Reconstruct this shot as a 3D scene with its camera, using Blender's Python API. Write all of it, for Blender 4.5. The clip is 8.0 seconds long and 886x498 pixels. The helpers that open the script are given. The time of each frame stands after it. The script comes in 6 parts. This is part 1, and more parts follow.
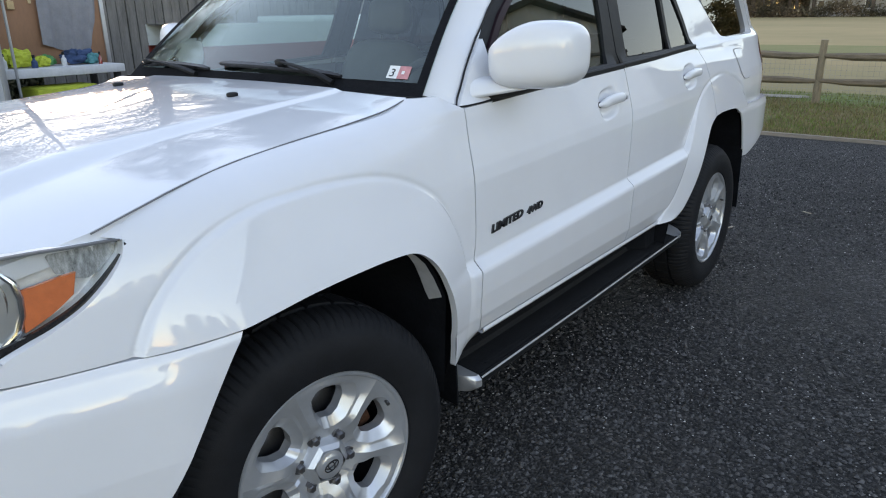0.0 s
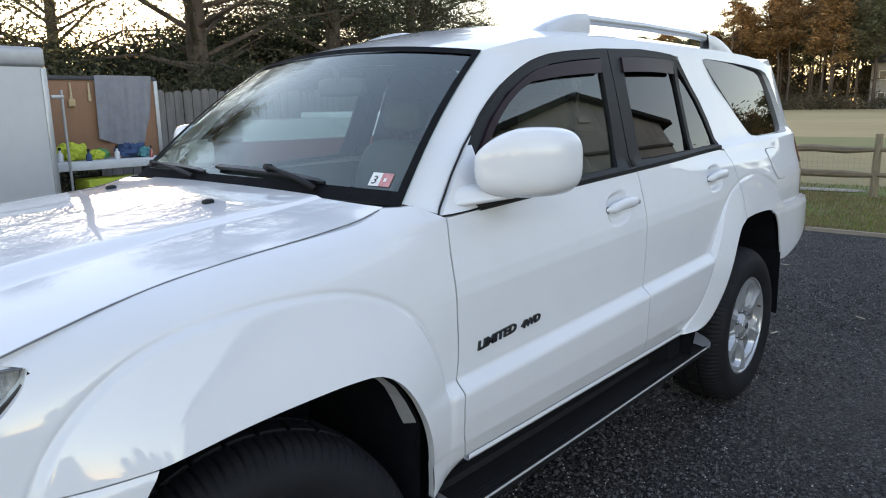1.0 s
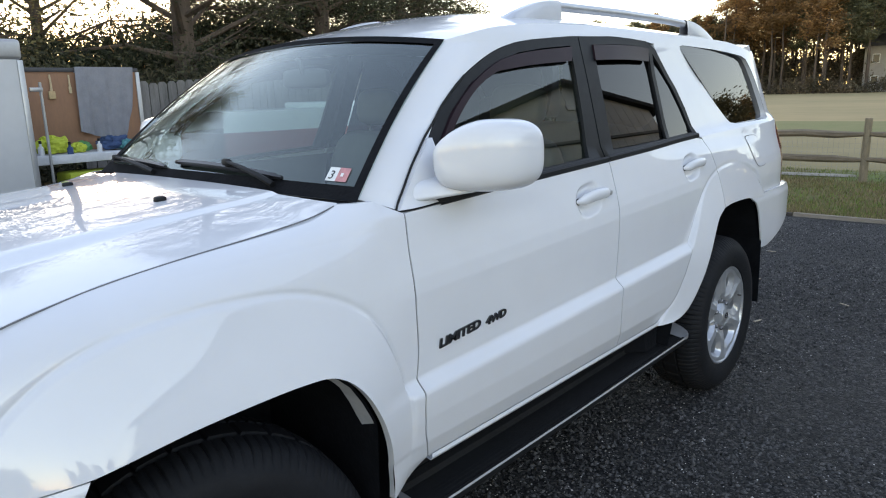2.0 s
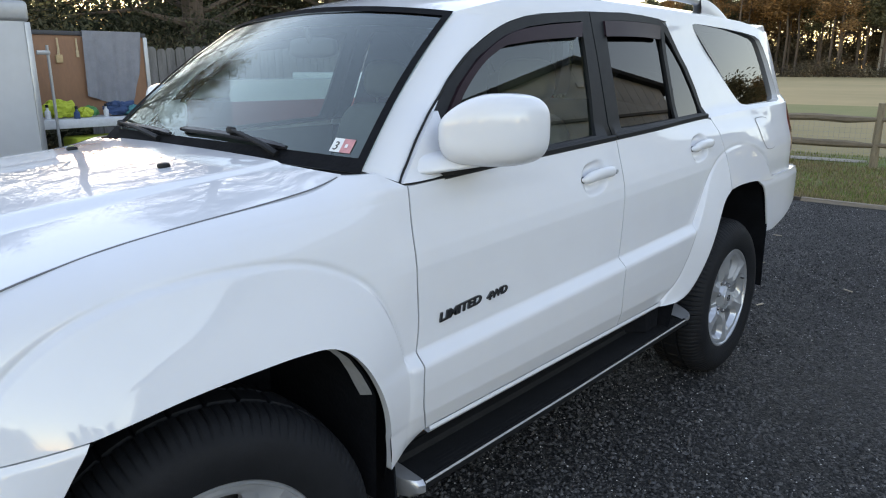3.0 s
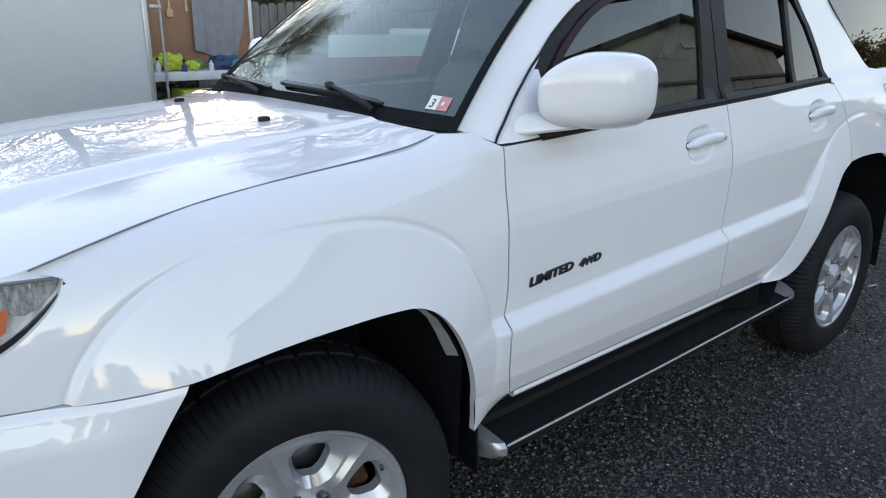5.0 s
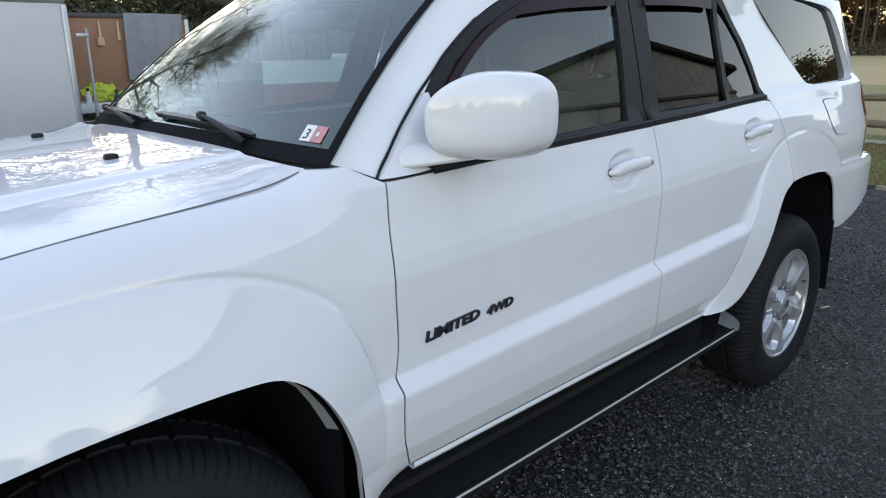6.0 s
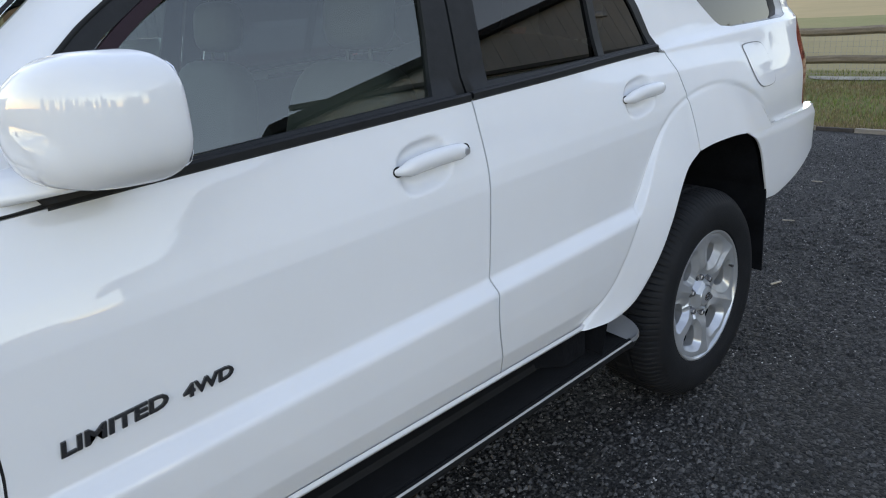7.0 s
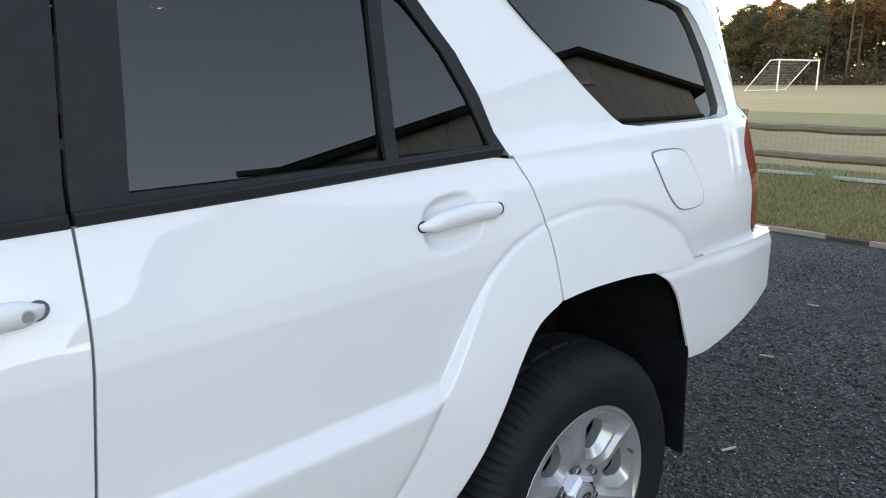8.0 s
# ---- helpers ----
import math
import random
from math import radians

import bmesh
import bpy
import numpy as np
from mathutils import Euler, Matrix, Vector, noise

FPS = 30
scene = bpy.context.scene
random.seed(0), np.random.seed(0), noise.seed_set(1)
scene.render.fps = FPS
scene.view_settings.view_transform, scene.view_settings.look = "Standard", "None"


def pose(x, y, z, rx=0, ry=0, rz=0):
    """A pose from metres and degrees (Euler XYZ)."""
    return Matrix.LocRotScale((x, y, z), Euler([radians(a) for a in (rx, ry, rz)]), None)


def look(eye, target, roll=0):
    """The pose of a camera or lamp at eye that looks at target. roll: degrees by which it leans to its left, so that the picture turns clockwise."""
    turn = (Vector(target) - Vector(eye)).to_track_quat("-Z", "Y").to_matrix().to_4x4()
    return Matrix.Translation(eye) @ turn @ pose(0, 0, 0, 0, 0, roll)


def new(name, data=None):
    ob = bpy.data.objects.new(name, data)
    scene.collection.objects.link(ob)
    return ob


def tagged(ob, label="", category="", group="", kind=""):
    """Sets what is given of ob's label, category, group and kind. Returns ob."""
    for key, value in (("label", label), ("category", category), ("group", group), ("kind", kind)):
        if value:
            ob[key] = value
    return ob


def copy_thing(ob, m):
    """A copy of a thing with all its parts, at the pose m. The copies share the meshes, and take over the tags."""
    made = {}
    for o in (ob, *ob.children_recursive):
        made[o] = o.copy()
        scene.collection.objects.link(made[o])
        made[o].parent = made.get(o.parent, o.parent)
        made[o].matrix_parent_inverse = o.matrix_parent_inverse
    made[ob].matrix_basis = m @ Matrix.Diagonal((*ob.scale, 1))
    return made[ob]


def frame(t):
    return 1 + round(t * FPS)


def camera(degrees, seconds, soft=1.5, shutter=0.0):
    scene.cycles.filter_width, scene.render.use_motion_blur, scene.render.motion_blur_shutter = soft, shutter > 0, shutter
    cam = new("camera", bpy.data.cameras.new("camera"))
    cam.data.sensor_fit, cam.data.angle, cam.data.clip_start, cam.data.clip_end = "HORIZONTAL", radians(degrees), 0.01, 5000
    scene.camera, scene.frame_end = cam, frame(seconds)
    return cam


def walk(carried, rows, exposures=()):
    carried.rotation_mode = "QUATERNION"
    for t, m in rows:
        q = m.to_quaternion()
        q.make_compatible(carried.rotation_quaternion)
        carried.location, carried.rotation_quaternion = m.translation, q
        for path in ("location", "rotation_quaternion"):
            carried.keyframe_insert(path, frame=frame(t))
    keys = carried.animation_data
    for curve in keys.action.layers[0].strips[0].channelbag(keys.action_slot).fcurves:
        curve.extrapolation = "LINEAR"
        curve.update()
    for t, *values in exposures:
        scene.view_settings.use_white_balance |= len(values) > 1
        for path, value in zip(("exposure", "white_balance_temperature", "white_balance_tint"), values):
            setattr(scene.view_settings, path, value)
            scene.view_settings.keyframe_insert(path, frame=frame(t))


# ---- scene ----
cam = camera(64.6, 8.0, soft=1.1)
PATH = [
    (0, (1.076, -1.031, 1.461), (-0.084, 0.468, 0.822), -0.9),
    (0.3, (1.106, -1.001, 1.467), (-0.069, 0.521, 0.916), -1.7),
    (0.5, (1.108, -0.941, 1.467), (-0.006, 0.625, 0.913), -0.3),
    (0.8, (1.120, -0.846, 1.485), (-0.150, 0.646, 1.084), -0.9),
    (1, (1.131, -0.785, 1.495), (-0.183, 0.669, 1.096), -1.0),
    (1.2, (1.160, -0.746, 1.491), (-0.160, 0.698, 1.080), -1.9),
    (1.5, (1.177, -0.707, 1.496), (-0.118, 0.760, 1.082), -2.2),
    (1.7, (1.172, -0.695, 1.503), (-0.131, 0.764, 1.088), -2.0),
    (2.8, (1.170, -0.677, 1.504), (-0.105, 0.780, 1.002), -0.1),
    (3, (1.175, -0.679, 1.501), (-0.126, 0.755, 1.000), -0.1),
    (3.5, (1.172, -0.678, 1.500), (-0.157, 0.735, 1.012), -0.7),
    (4, (1.172, -0.670, 1.498), (-0.216, 0.686, 1.014), -1.2),
    (4.2, (1.172, -0.665, 1.497), (-0.246, 0.646, 0.978), -0.2),
    (4.5, (1.151, -0.659, 1.496), (-0.247, 0.641, 0.900), 1.5),
    (4.7, (1.156, -0.673, 1.501), (-0.290, 0.568, 0.892), 0.0),
    (5.8, (1.092, -0.471, 1.473), (-0.357, 0.781, 0.894), 1.6),
    (6, (1.086, -0.351, 1.481), (-0.320, 0.962, 0.934), -0.6),
    (6.2, (1.075, -0.212, 1.490), (-0.245, 1.174, 0.913), -1.4),
    (6.5, (1.103, 0.015, 1.457), (-0.265, 1.392, 0.974), -1.6),
    (6.7, (1.118, 0.177, 1.470), (-0.297, 1.457, 0.872), -0.9),
    (7, (1.088, 0.451, 1.456), (-0.309, 1.727, 0.807), -4.5),
    (7.2, (1.062, 0.665, 1.443), (-0.213, 2.123, 0.892), 1.2),
    (7.5, (1.057, 0.940, 1.443), (-0.261, 2.362, 0.955), 2.0),
    (7.6, (1.030, 1.045, 1.446), (-0.308, 2.468, 0.945), 2.0),
    (8, (0.992, 1.426, 1.442), (-0.494, 2.680, 0.972), -0.6),
]
walk(cam, [(t, look(eye, target, roll)) for t, eye, target, roll in PATH], [(0, 2.40, 8350, 26), (4.5, 2.46, 8250, 26), (6.5, 2.44, 8350, 27), (7, 2.47, 8400, 27), (7.5, 2.80, 8700, 27), (8, 2.80, 8700, 27)])

# ---- light: dusk, a pale sky with the sun just gone behind the trees ----
SUN_SIDE = Vector((-0.91, 0.41, 0))
world = bpy.data.worlds.new("dusk_sky")
scene.world = world
world.use_nodes = True
wt = world.node_tree
sky = wt.nodes.new("ShaderNodeTexSky")
sky.sky_type = "NISHITA"
sky.sun_disc = False
sky.sun_elevation = radians(9)
sky.sun_rotation = math.atan2(SUN_SIDE.x, SUN_SIDE.y)
sky.air_density, sky.dust_density, sky.ozone_density = 1.0, 0.12, 1.2
wt.nodes["Background"].inputs["Strength"].default_value = 0.15
wt.links.new(sky.outputs["Color"], wt.nodes["Background"].inputs["Color"])
sun = new("sun", bpy.data.lights.new("sun", "SUN"))
sun.data.energy, sun.data.angle, sun.data.color = 0.3, radians(14), (1.0, 0.84, 0.66)
sun.matrix_world = look(SUN_SIDE * 30 + Vector((0, 0, 2.4)), (0, 0, 0))

# ---- materials ----
def material(name, color=(0.5, 0.5, 0.5), rough=0.5, metal=0.0, coat=0.0, vary=0.0, scale=8.0, bump=0.0, bump_scale=60.0, second=None, spec=0.5, island=0.0, detail=6.0, stretch=(1, 1, 1), rough_vary=0.0):
    """A surface with noise at two scales in its colour, and fine relief."""
    m = bpy.data.materials.new(name)
    m.use_nodes = True
    t = m.node_tree
    p = t.nodes["Principled BSDF"]
    p.inputs["Base Color"].default_value = (*color, 1)
    p.inputs["Roughness"].default_value = rough
    p.inputs["Metallic"].default_value = metal
    p.inputs["Coat Weight"].default_value = coat
    p.inputs["Coat Roughness"].default_value = 0.06
    p.inputs["Specular IOR Level"].default_value = spec
    co = t.nodes.new("ShaderNodeTexCoord")
    mp = t.nodes.new("ShaderNodeMapping")
    mp.inputs["Scale"].default_value = stretch
    t.links.new(co.outputs["Object"], mp.inputs["Vector"])
    if vary or second:
        big = t.nodes.new("ShaderNodeTexNoise")
        big.inputs["Scale"].default_value, big.inputs["Detail"].default_value = scale, detail
        t.links.new(mp.outputs["Vector"], big.inputs["Vector"])
        small = t.nodes.new("ShaderNodeTexNoise")
        small.inputs["Scale"].default_value, small.inputs["Detail"].default_value = scale * 7, 3
        t.links.new(mp.outputs["Vector"], small.inputs["Vector"])
        add = t.nodes.new("ShaderNodeMath")
        add.operation = "ADD"
        half = t.nodes.new("ShaderNodeMath")
        half.operation = "MULTIPLY"
        half.inputs[1].default_value = 0.5
        t.links.new(small.outputs["Fac"], half.inputs[0])
        t.links.new(big.outputs["Fac"], add.inputs[0])
        t.links.new(half.outputs[0], add.inputs[1])
        ramp = t.nodes.new("ShaderNodeValToRGB")
        other = second or tuple(c * (1 - vary) for c in color)
        lighter = tuple(min(1, c * (1 + 0.5 * vary)) for c in color)
        ramp.color_ramp.elements[0].position, ramp.color_ramp.elements[0].color = 0.5, (*other, 1)
        ramp.color_ramp.elements[1].position, ramp.color_ramp.elements[1].color = 1.0, (*lighter, 1)
        t.links.new(add.outputs[0], ramp.inputs["Fac"])
        out = ramp.outputs["Color"]
        if island:
            geo = t.nodes.new("ShaderNodeNewGeometry")
            hsv = t.nodes.new("ShaderNodeHueSaturation")
            mul = t.nodes.new("ShaderNodeMath")
            mul.operation = "MULTIPLY_ADD"
            mul.inputs[1].default_value, mul.inputs[2].default_value = 2 * island, 1 - island
            t.links.new(geo.outputs["Random Per Island"], mul.inputs[0])
            t.links.new(mul.outputs[0], hsv.inputs["Value"])
            t.links.new(out, hsv.inputs["Color"])
            out = hsv.outputs["Color"]
        t.links.new(out, p.inputs["Base Color"])
        if rough_vary:
            rr = t.nodes.new("ShaderNodeMath")
            rr.operation = "MULTIPLY_ADD"
            rr.inputs[1].default_value, rr.inputs[2].default_value = rough_vary, rough - 0.7 * rough_vary
            t.links.new(add.outputs[0], rr.inputs[0])
            t.links.new(rr.outputs[0], p.inputs["Roughness"])
    if bump:
        nz = t.nodes.new("ShaderNodeTexNoise")
        nz.inputs["Scale"].default_value, nz.inputs["Detail"].default_value = bump_scale, 5
        t.links.new(mp.outputs["Vector"], nz.inputs["Vector"])
        b = t.nodes.new("ShaderNodeBump")
        b.inputs["Strength"].default_value, b.inputs["Distance"].default_value = bump, 0.01
        t.links.new(nz.outputs["Fac"], b.inputs["Height"])
        t.links.new(b.outputs["Normal"], p.inputs["Normal"])
    return m


def glass(name, tint, gloss=1.0, rough=0.0, ior=1.5, cast=(1, 1, 1)):
    """A pane: tinted clear, with the sky's reflection growing towards grazing angles."""
    m = bpy.data.materials.new(name)
    m.use_nodes = True
    t = m.node_tree
    t.nodes.remove(t.nodes["Principled BSDF"])
    clear = t.nodes.new("ShaderNodeBsdfTransparent")
    clear.inputs["Color"].default_value = (*tint, 1)
    shine = t.nodes.new("ShaderNodeBsdfGlossy")
    shine.inputs["Roughness"].default_value = rough
    shine.inputs["Color"].default_value = (*(gloss * c for c in cast), 1)
    f = t.nodes.new("ShaderNodeLayerWeight")
    p5 = t.nodes.new("ShaderNodeMath")
    p5.operation, p5.inputs[1].default_value = "POWER", 5
    t.links.new(f.outputs["Facing"], p5.inputs[0])
    f0 = ((ior - 1) / (ior + 1)) ** 2
    sch = t.nodes.new("ShaderNodeMath")
    sch.operation, sch.inputs[1].default_value, sch.inputs[2].default_value = "MULTIPLY_ADD", 1 - f0, f0
    t.links.new(p5.outputs[0], sch.inputs[0])
    mix = t.nodes.new("ShaderNodeMixShader")
    t.links.new(sch.outputs[0], mix.inputs[0])
    t.links.new(clear.outputs[0], mix.inputs[1])
    t.links.new(shine.outputs[0], mix.inputs[2])
    t.links.new(mix.outputs[0], t.nodes["Material Output"].inputs["Surface"])
    return m


PAINT = material("white_pearl_paint", (0.66, 0.675, 0.71), 0.5, 0.0, 1.0, vary=0.03, scale=1.2, spec=0.1)
PAINT.node_tree.nodes["Principled BSDF"].inputs["Coat IOR"].default_value = 1.55
PAINT.node_tree.nodes["Principled BSDF"].inputs["Coat Roughness"].default_value = 0.012
BLACK_TRIM = material("black_trim", (0.014, 0.015, 0.017), 0.5, vary=0.25, scale=30, bump=0.05, bump_scale=900, spec=0.2)
GLOSS_BLACK = material("gloss_black", (0.014, 0.014, 0.016), 0.22, vary=0.2, scale=20)
LINER = material("wheel_well_liner", (0.008, 0.009, 0.0115), 0.9, vary=0.4, scale=12, bump=0.3, bump_scale=80, spec=0.1)
RUBBER = material("tyre_rubber", (0.0090, 0.0100, 0.0125), 0.7, vary=0.3, scale=15, bump=0.12, bump_scale=300, spec=0.22)
TREAD = material("board_tread_rubber", (0.010, 0.0105, 0.012), 0.65, vary=0.3, scale=20, bump=0.4, bump_scale=500, spec=0.22)
ALLOY = material("painted_alloy", (0.46, 0.48, 0.51), 0.30, 0.6, 0.35, vary=0.08, scale=10)
CHROME = material("chrome", (0.72, 0.73, 0.75), 0.12, 1.0, vary=0.05, scale=10)
SATIN = material("satin_silver_trim", (0.50, 0.51, 0.53), 0.3, 0.7, vary=0.08, scale=14)
STEEL = material("dark_steel", (0.2, 0.2, 0.21), 0.35, 0.9, vary=0.2, scale=30)
GREY_SEAL = material("grey_seal", (0.13, 0.135, 0.145), 0.5, vary=0.2, scale=30)
RUST = material("rusty_brake", (0.085, 0.032, 0.016), 0.8, 0.2, vary=0.5, scale=25, bump=0.4, bump_scale=120)
VISOR = material("smoked_visor", (0.026, 0.014, 0.019), 0.3, vary=0.2, scale=8, spec=0.12)
CLEAR = glass("windscreen_glass", (0.72, 0.82, 0.80), 1.0, 0.0, 2.0, (0.88, 1.0, 0.98))
SIDE_GLASS = glass("light_tint_glass", (0.42, 0.50, 0.47), 1.0, 0.0, 1.9, (0.94, 1.0, 0.99))
PRIVACY = glass("privacy_glass", (0.05, 0.054, 0.06), 1.0, 0.0, 1.62)
LAMP_GLASS = glass("lamp_lens", (0.86, 0.88, 0.88), 1.0, 0.02, 1.45)
AMBER = material("amber_lens", (0.74, 0.18, 0.065), 0.25, 0, 0.6, vary=0.12, scale=60)
RED_LENS = material("red_lens", (0.26, 0.016, 0.014), 0.18, 0, 1.0, vary=0.15, scale=40)
LEATHER = material("grey_beige_leather", (0.085, 0.084, 0.078), 0.5, vary=0.12, scale=12, bump=0.2, bump_scale=250)
DASH = material("dark_dashboard", (0.045, 0.047, 0.05), 0.7, vary=0.15, scale=20, bump=0.2, bump_scale=500)
CARPET = material("dark_carpet", (0.05, 0.05, 0.05), 0.95, vary=0.3, scale=30)
BADGE = material("badge_dark_chrome", (0.075, 0.078, 0.085), 0.25, 0.7, vary=0.2, scale=50)

# ---- mesh helpers ----
def part(name, verts, faces, mat, parent=None, label="", normals=None, smooth=35):
    """ONE mesh object, under a thing or under a part. The points are in the thing's own metres."""
    me = bpy.data.meshes.new(name)
    me.from_pydata([tuple(map(float, v)) for v in verts], [], [tuple(map(int, f)) for f in faces])
    me.materials.append(mat)
    me.polygons.foreach_set("use_smooth", [smooth > 0] * len(me.polygons))
    if normals is not None:
        me.normals_split_custom_set_from_vertices([tuple(map(float, n)) for n in normals])
    elif smooth > 0:
        me.set_sharp_from_angle(angle=radians(smooth))
    ob = new(name, me)
    if parent is not None:
        ob.parent = parent
    return tagged(ob, label)


def thing(name, label, category, group="", kind="", at=(0, 0, 0), turn=0):
    ob = new(name)
    ob.empty_display_size = 0.1
    ob.matrix_basis = pose(*at, 0, 0, turn)
    return tagged(ob, label, category, group, kind)


def join(*meshes):
    vs, fs = [], []
    for v, f in meshes:
        n = len(vs)
        vs += [tuple(p) for p in v]
        fs += [tuple(i + n for i in q) for q in f]
    return vs, fs


def moved(mesh, m):
    return [tuple(m @ Vector(p)) for p in mesh[0]], mesh[1]


def lattice(P, wrap_u=False, wrap_v=False):
    """Faces over an n x m array of points."""
    n, m = P.shape[:2]
    fs = []
    for i in range(n if wrap_u else n - 1):
        for j in range(m if wrap_v else m - 1):
            a, b = (i + 1) % n, (j + 1) % m
            fs.append((i * m + j, a * m + j, a * m + b, i * m + b))
    return P.reshape(-1, 3).tolist(), fs


def box(x0, x1, y0, y1, z0, z1, bevel=0.0, segments=2):
    bm = bmesh.new()
    bmesh.ops.create_cube(bm, size=1, matrix=Matrix.Translation(((x0 + x1) / 2, (y0 + y1) / 2, (z0 + z1) / 2)) @ Matrix.Diagonal((x1 - x0, y1 - y0, z1 - z0, 1)))
    if bevel:
        bmesh.ops.bevel(bm, geom=bm.edges[:], offset=bevel, segments=segments, affect="EDGES", profile=0.5)
    bm.verts.index_update()
    out = [tuple(v.co) for v in bm.verts], [tuple(v.index for v in f.verts) for f in bm.faces]
    bm.free()
    return out


def lathe(profile, n, axis="x"):
    """Turns (radius, along) pairs round an axis."""
    a = np.linspace(0, 2 * np.pi, n, endpoint=False)
    r, h = np.array(profile, float).T
    P = np.stack([np.tile(h, (n, 1)), np.outer(np.cos(a), r), np.outer(np.sin(a), r)], -1)
    if axis == "z":
        P = P[..., [1, 2, 0]]
    if axis == "y":
        P = P[..., [2, 0, 1]]
    return lattice(P, wrap_u=True)


def tube(points, radius, n=8, caps=True):
    """A round bar along points; radius one number or one for each."""
    pts = [Vector(p) for p in points]
    rad = [radius] * len(pts) if isinstance(radius, (int, float)) else list(radius)
    vs, fs = [], []
    side = None
    for i, p in enumerate(pts):
        d = (pts[min(i + 1, len(pts) - 1)] - pts[max(i - 1, 0)]).normalized()
        if side is None:
            side = d.orthogonal().normalized()
        side = (side - d * side.dot(d)).normalized()
        up = d.cross(side)
        for k in range(n):
            a = 2 * math.pi * k / n
            vs.append(p + (side * math.cos(a) + up * math.sin(a)) * rad[i])
        if i:
            fs += [((i - 1) * n + k, (i - 1) * n + (k + 1) % n, i * n + (k + 1) % n, i * n + k) for k in range(n)]
    if caps:
        fs += [tuple(range(n))[::-1], tuple((len(pts) - 1) * n + k for k in range(n))]
    return [tuple(v) for v in vs], fs


def flat_shape(outline, depth, m=Matrix()):
    """A plate: an outline in x and y, and its thickness in z."""
    n = len(outline)
    vs = [(x, y, 0) for x, y in outline] + [(x, y, depth) for x, y in outline]
    fs = [tuple(range(n))[::-1], tuple(range(n, 2 * n))] + [(i, (i + 1) % n, n + (i + 1) % n, n + i) for i in range(n)]
    return moved((vs, fs), m)


def rounded(size, power=4.0, n=28, m=18):
    """A soft block: a superellipsoid of those half sizes."""
    th, ph = np.linspace(-np.pi, np.pi, n, endpoint=False), np.linspace(-np.pi / 2, np.pi / 2, m)
    e = 2 / power
    c = lambda v: np.sign(np.cos(v)) * np.abs(np.cos(v)) ** e
    s = lambda v: np.sign(np.sin(v)) * np.abs(np.sin(v)) ** e
    P = np.stack([size[0] * np.outer(c(th), c(ph)), size[1] * np.outer(s(th), c(ph)), size[2] * np.outer(np.ones(n), s(ph))], -1)
    return lattice(P, wrap_u=True)


def curve_points(nodes, per, sharp=()):
    """A smooth line through nodes, with per[i] steps between node i and the next; it may turn sharply at some of them."""
    nodes = np.array(nodes, float)
    out = []
    last = len(nodes) - 1
    for i in range(last):
        p1, p2 = nodes[i], nodes[i + 1]
        p0 = nodes[i - 1] if i > 0 and i not in sharp else 2 * p1 - p2
        p3 = nodes[i + 2] if i + 2 <= last and i + 1 not in sharp else 2 * p2 - p1
        l0, l1, l2 = np.linalg.norm(p1 - p0), np.linalg.norm(p2 - p1), np.linalg.norm(p3 - p2)
        t1 = (p2 - p0) / max(l0 + l1, 1e-9) * l1
        t2 = (p3 - p1) / max(l1 + l2, 1e-9) * l1
        for k in range(per[i]):
            u = k / per[i]
            out.append((2 * u**3 - 3 * u**2 + 1) * p1 + (u**3 - 2 * u**2 + u) * t1 + (-2 * u**3 + 3 * u**2) * p2 + (u**3 - u**2) * t2)
    out.append(nodes[-1])
    return np.array(out)

# ---- the vehicle's shape ----
CX = -0.905


def table(points, sigma, step=0.002):
    """A smooth curve through rough points, as a function of one number."""
    xs, ys = np.array(points, float).T
    fine = np.arange(xs[0] - 0.3, xs[-1] + 0.3, step)
    first, last = (ys[1] - ys[0]) / (xs[1] - xs[0]), (ys[-1] - ys[-2]) / (xs[-1] - xs[-2])
    val = np.interp(fine, xs, ys) + np.minimum(fine - xs[0], 0) * first + np.maximum(fine - xs[-1], 0) * last
    n = max(1, int(3 * sigma / step))
    k = np.exp(-0.5 * (np.arange(-n, n + 1) * step / sigma) ** 2)
    out = np.convolve(np.pad(val, n, mode="reflect", reflect_type="odd"), k / k.sum(), "valid")
    return lambda v: np.interp(v, fine, out)


def step(a, b, v):
    u = np.clip((np.asarray(v, float) - a) / (b - a), 0, 1)
    return u * u * (3 - 2 * u)


# height of the hood's side gap above the ground, along the car
hood_gap = table([(-0.8, 1.03), (-0.6, 1.078), (-0.493, 1.105), (-0.424, 1.123), (-0.305, 1.147), (-0.17, 1.166), (0, 1.186), (0.2, 1.204), (0.35, 1.222), (0.43, 1.245), (0.6, 1.30)], 0.03)
# the side of the body in section: how far out, by height
section = table([(0.40, -0.13), (0.48, -0.07), (0.545, -0.03), (0.60, -0.010), (0.68, 0.002), (0.752, 0.0065), (0.762, 0.0068), (0.771, 0.0035), (0.795, -0.0255), (0.801, -0.0290), (0.812, -0.0282), (0.86, -0.028), (0.95, -0.029), (1.02, -0.0315), (1.06, -0.0375), (1.10, -0.048), (1.14, -0.060),
                 (1.20, -0.0775), (1.226, -0.0865), (1.245, -0.110), (1.262, -0.122), (1.45, -0.1825), (1.69, -0.262), (1.75, -0.30)], 0.0022, 0.001)
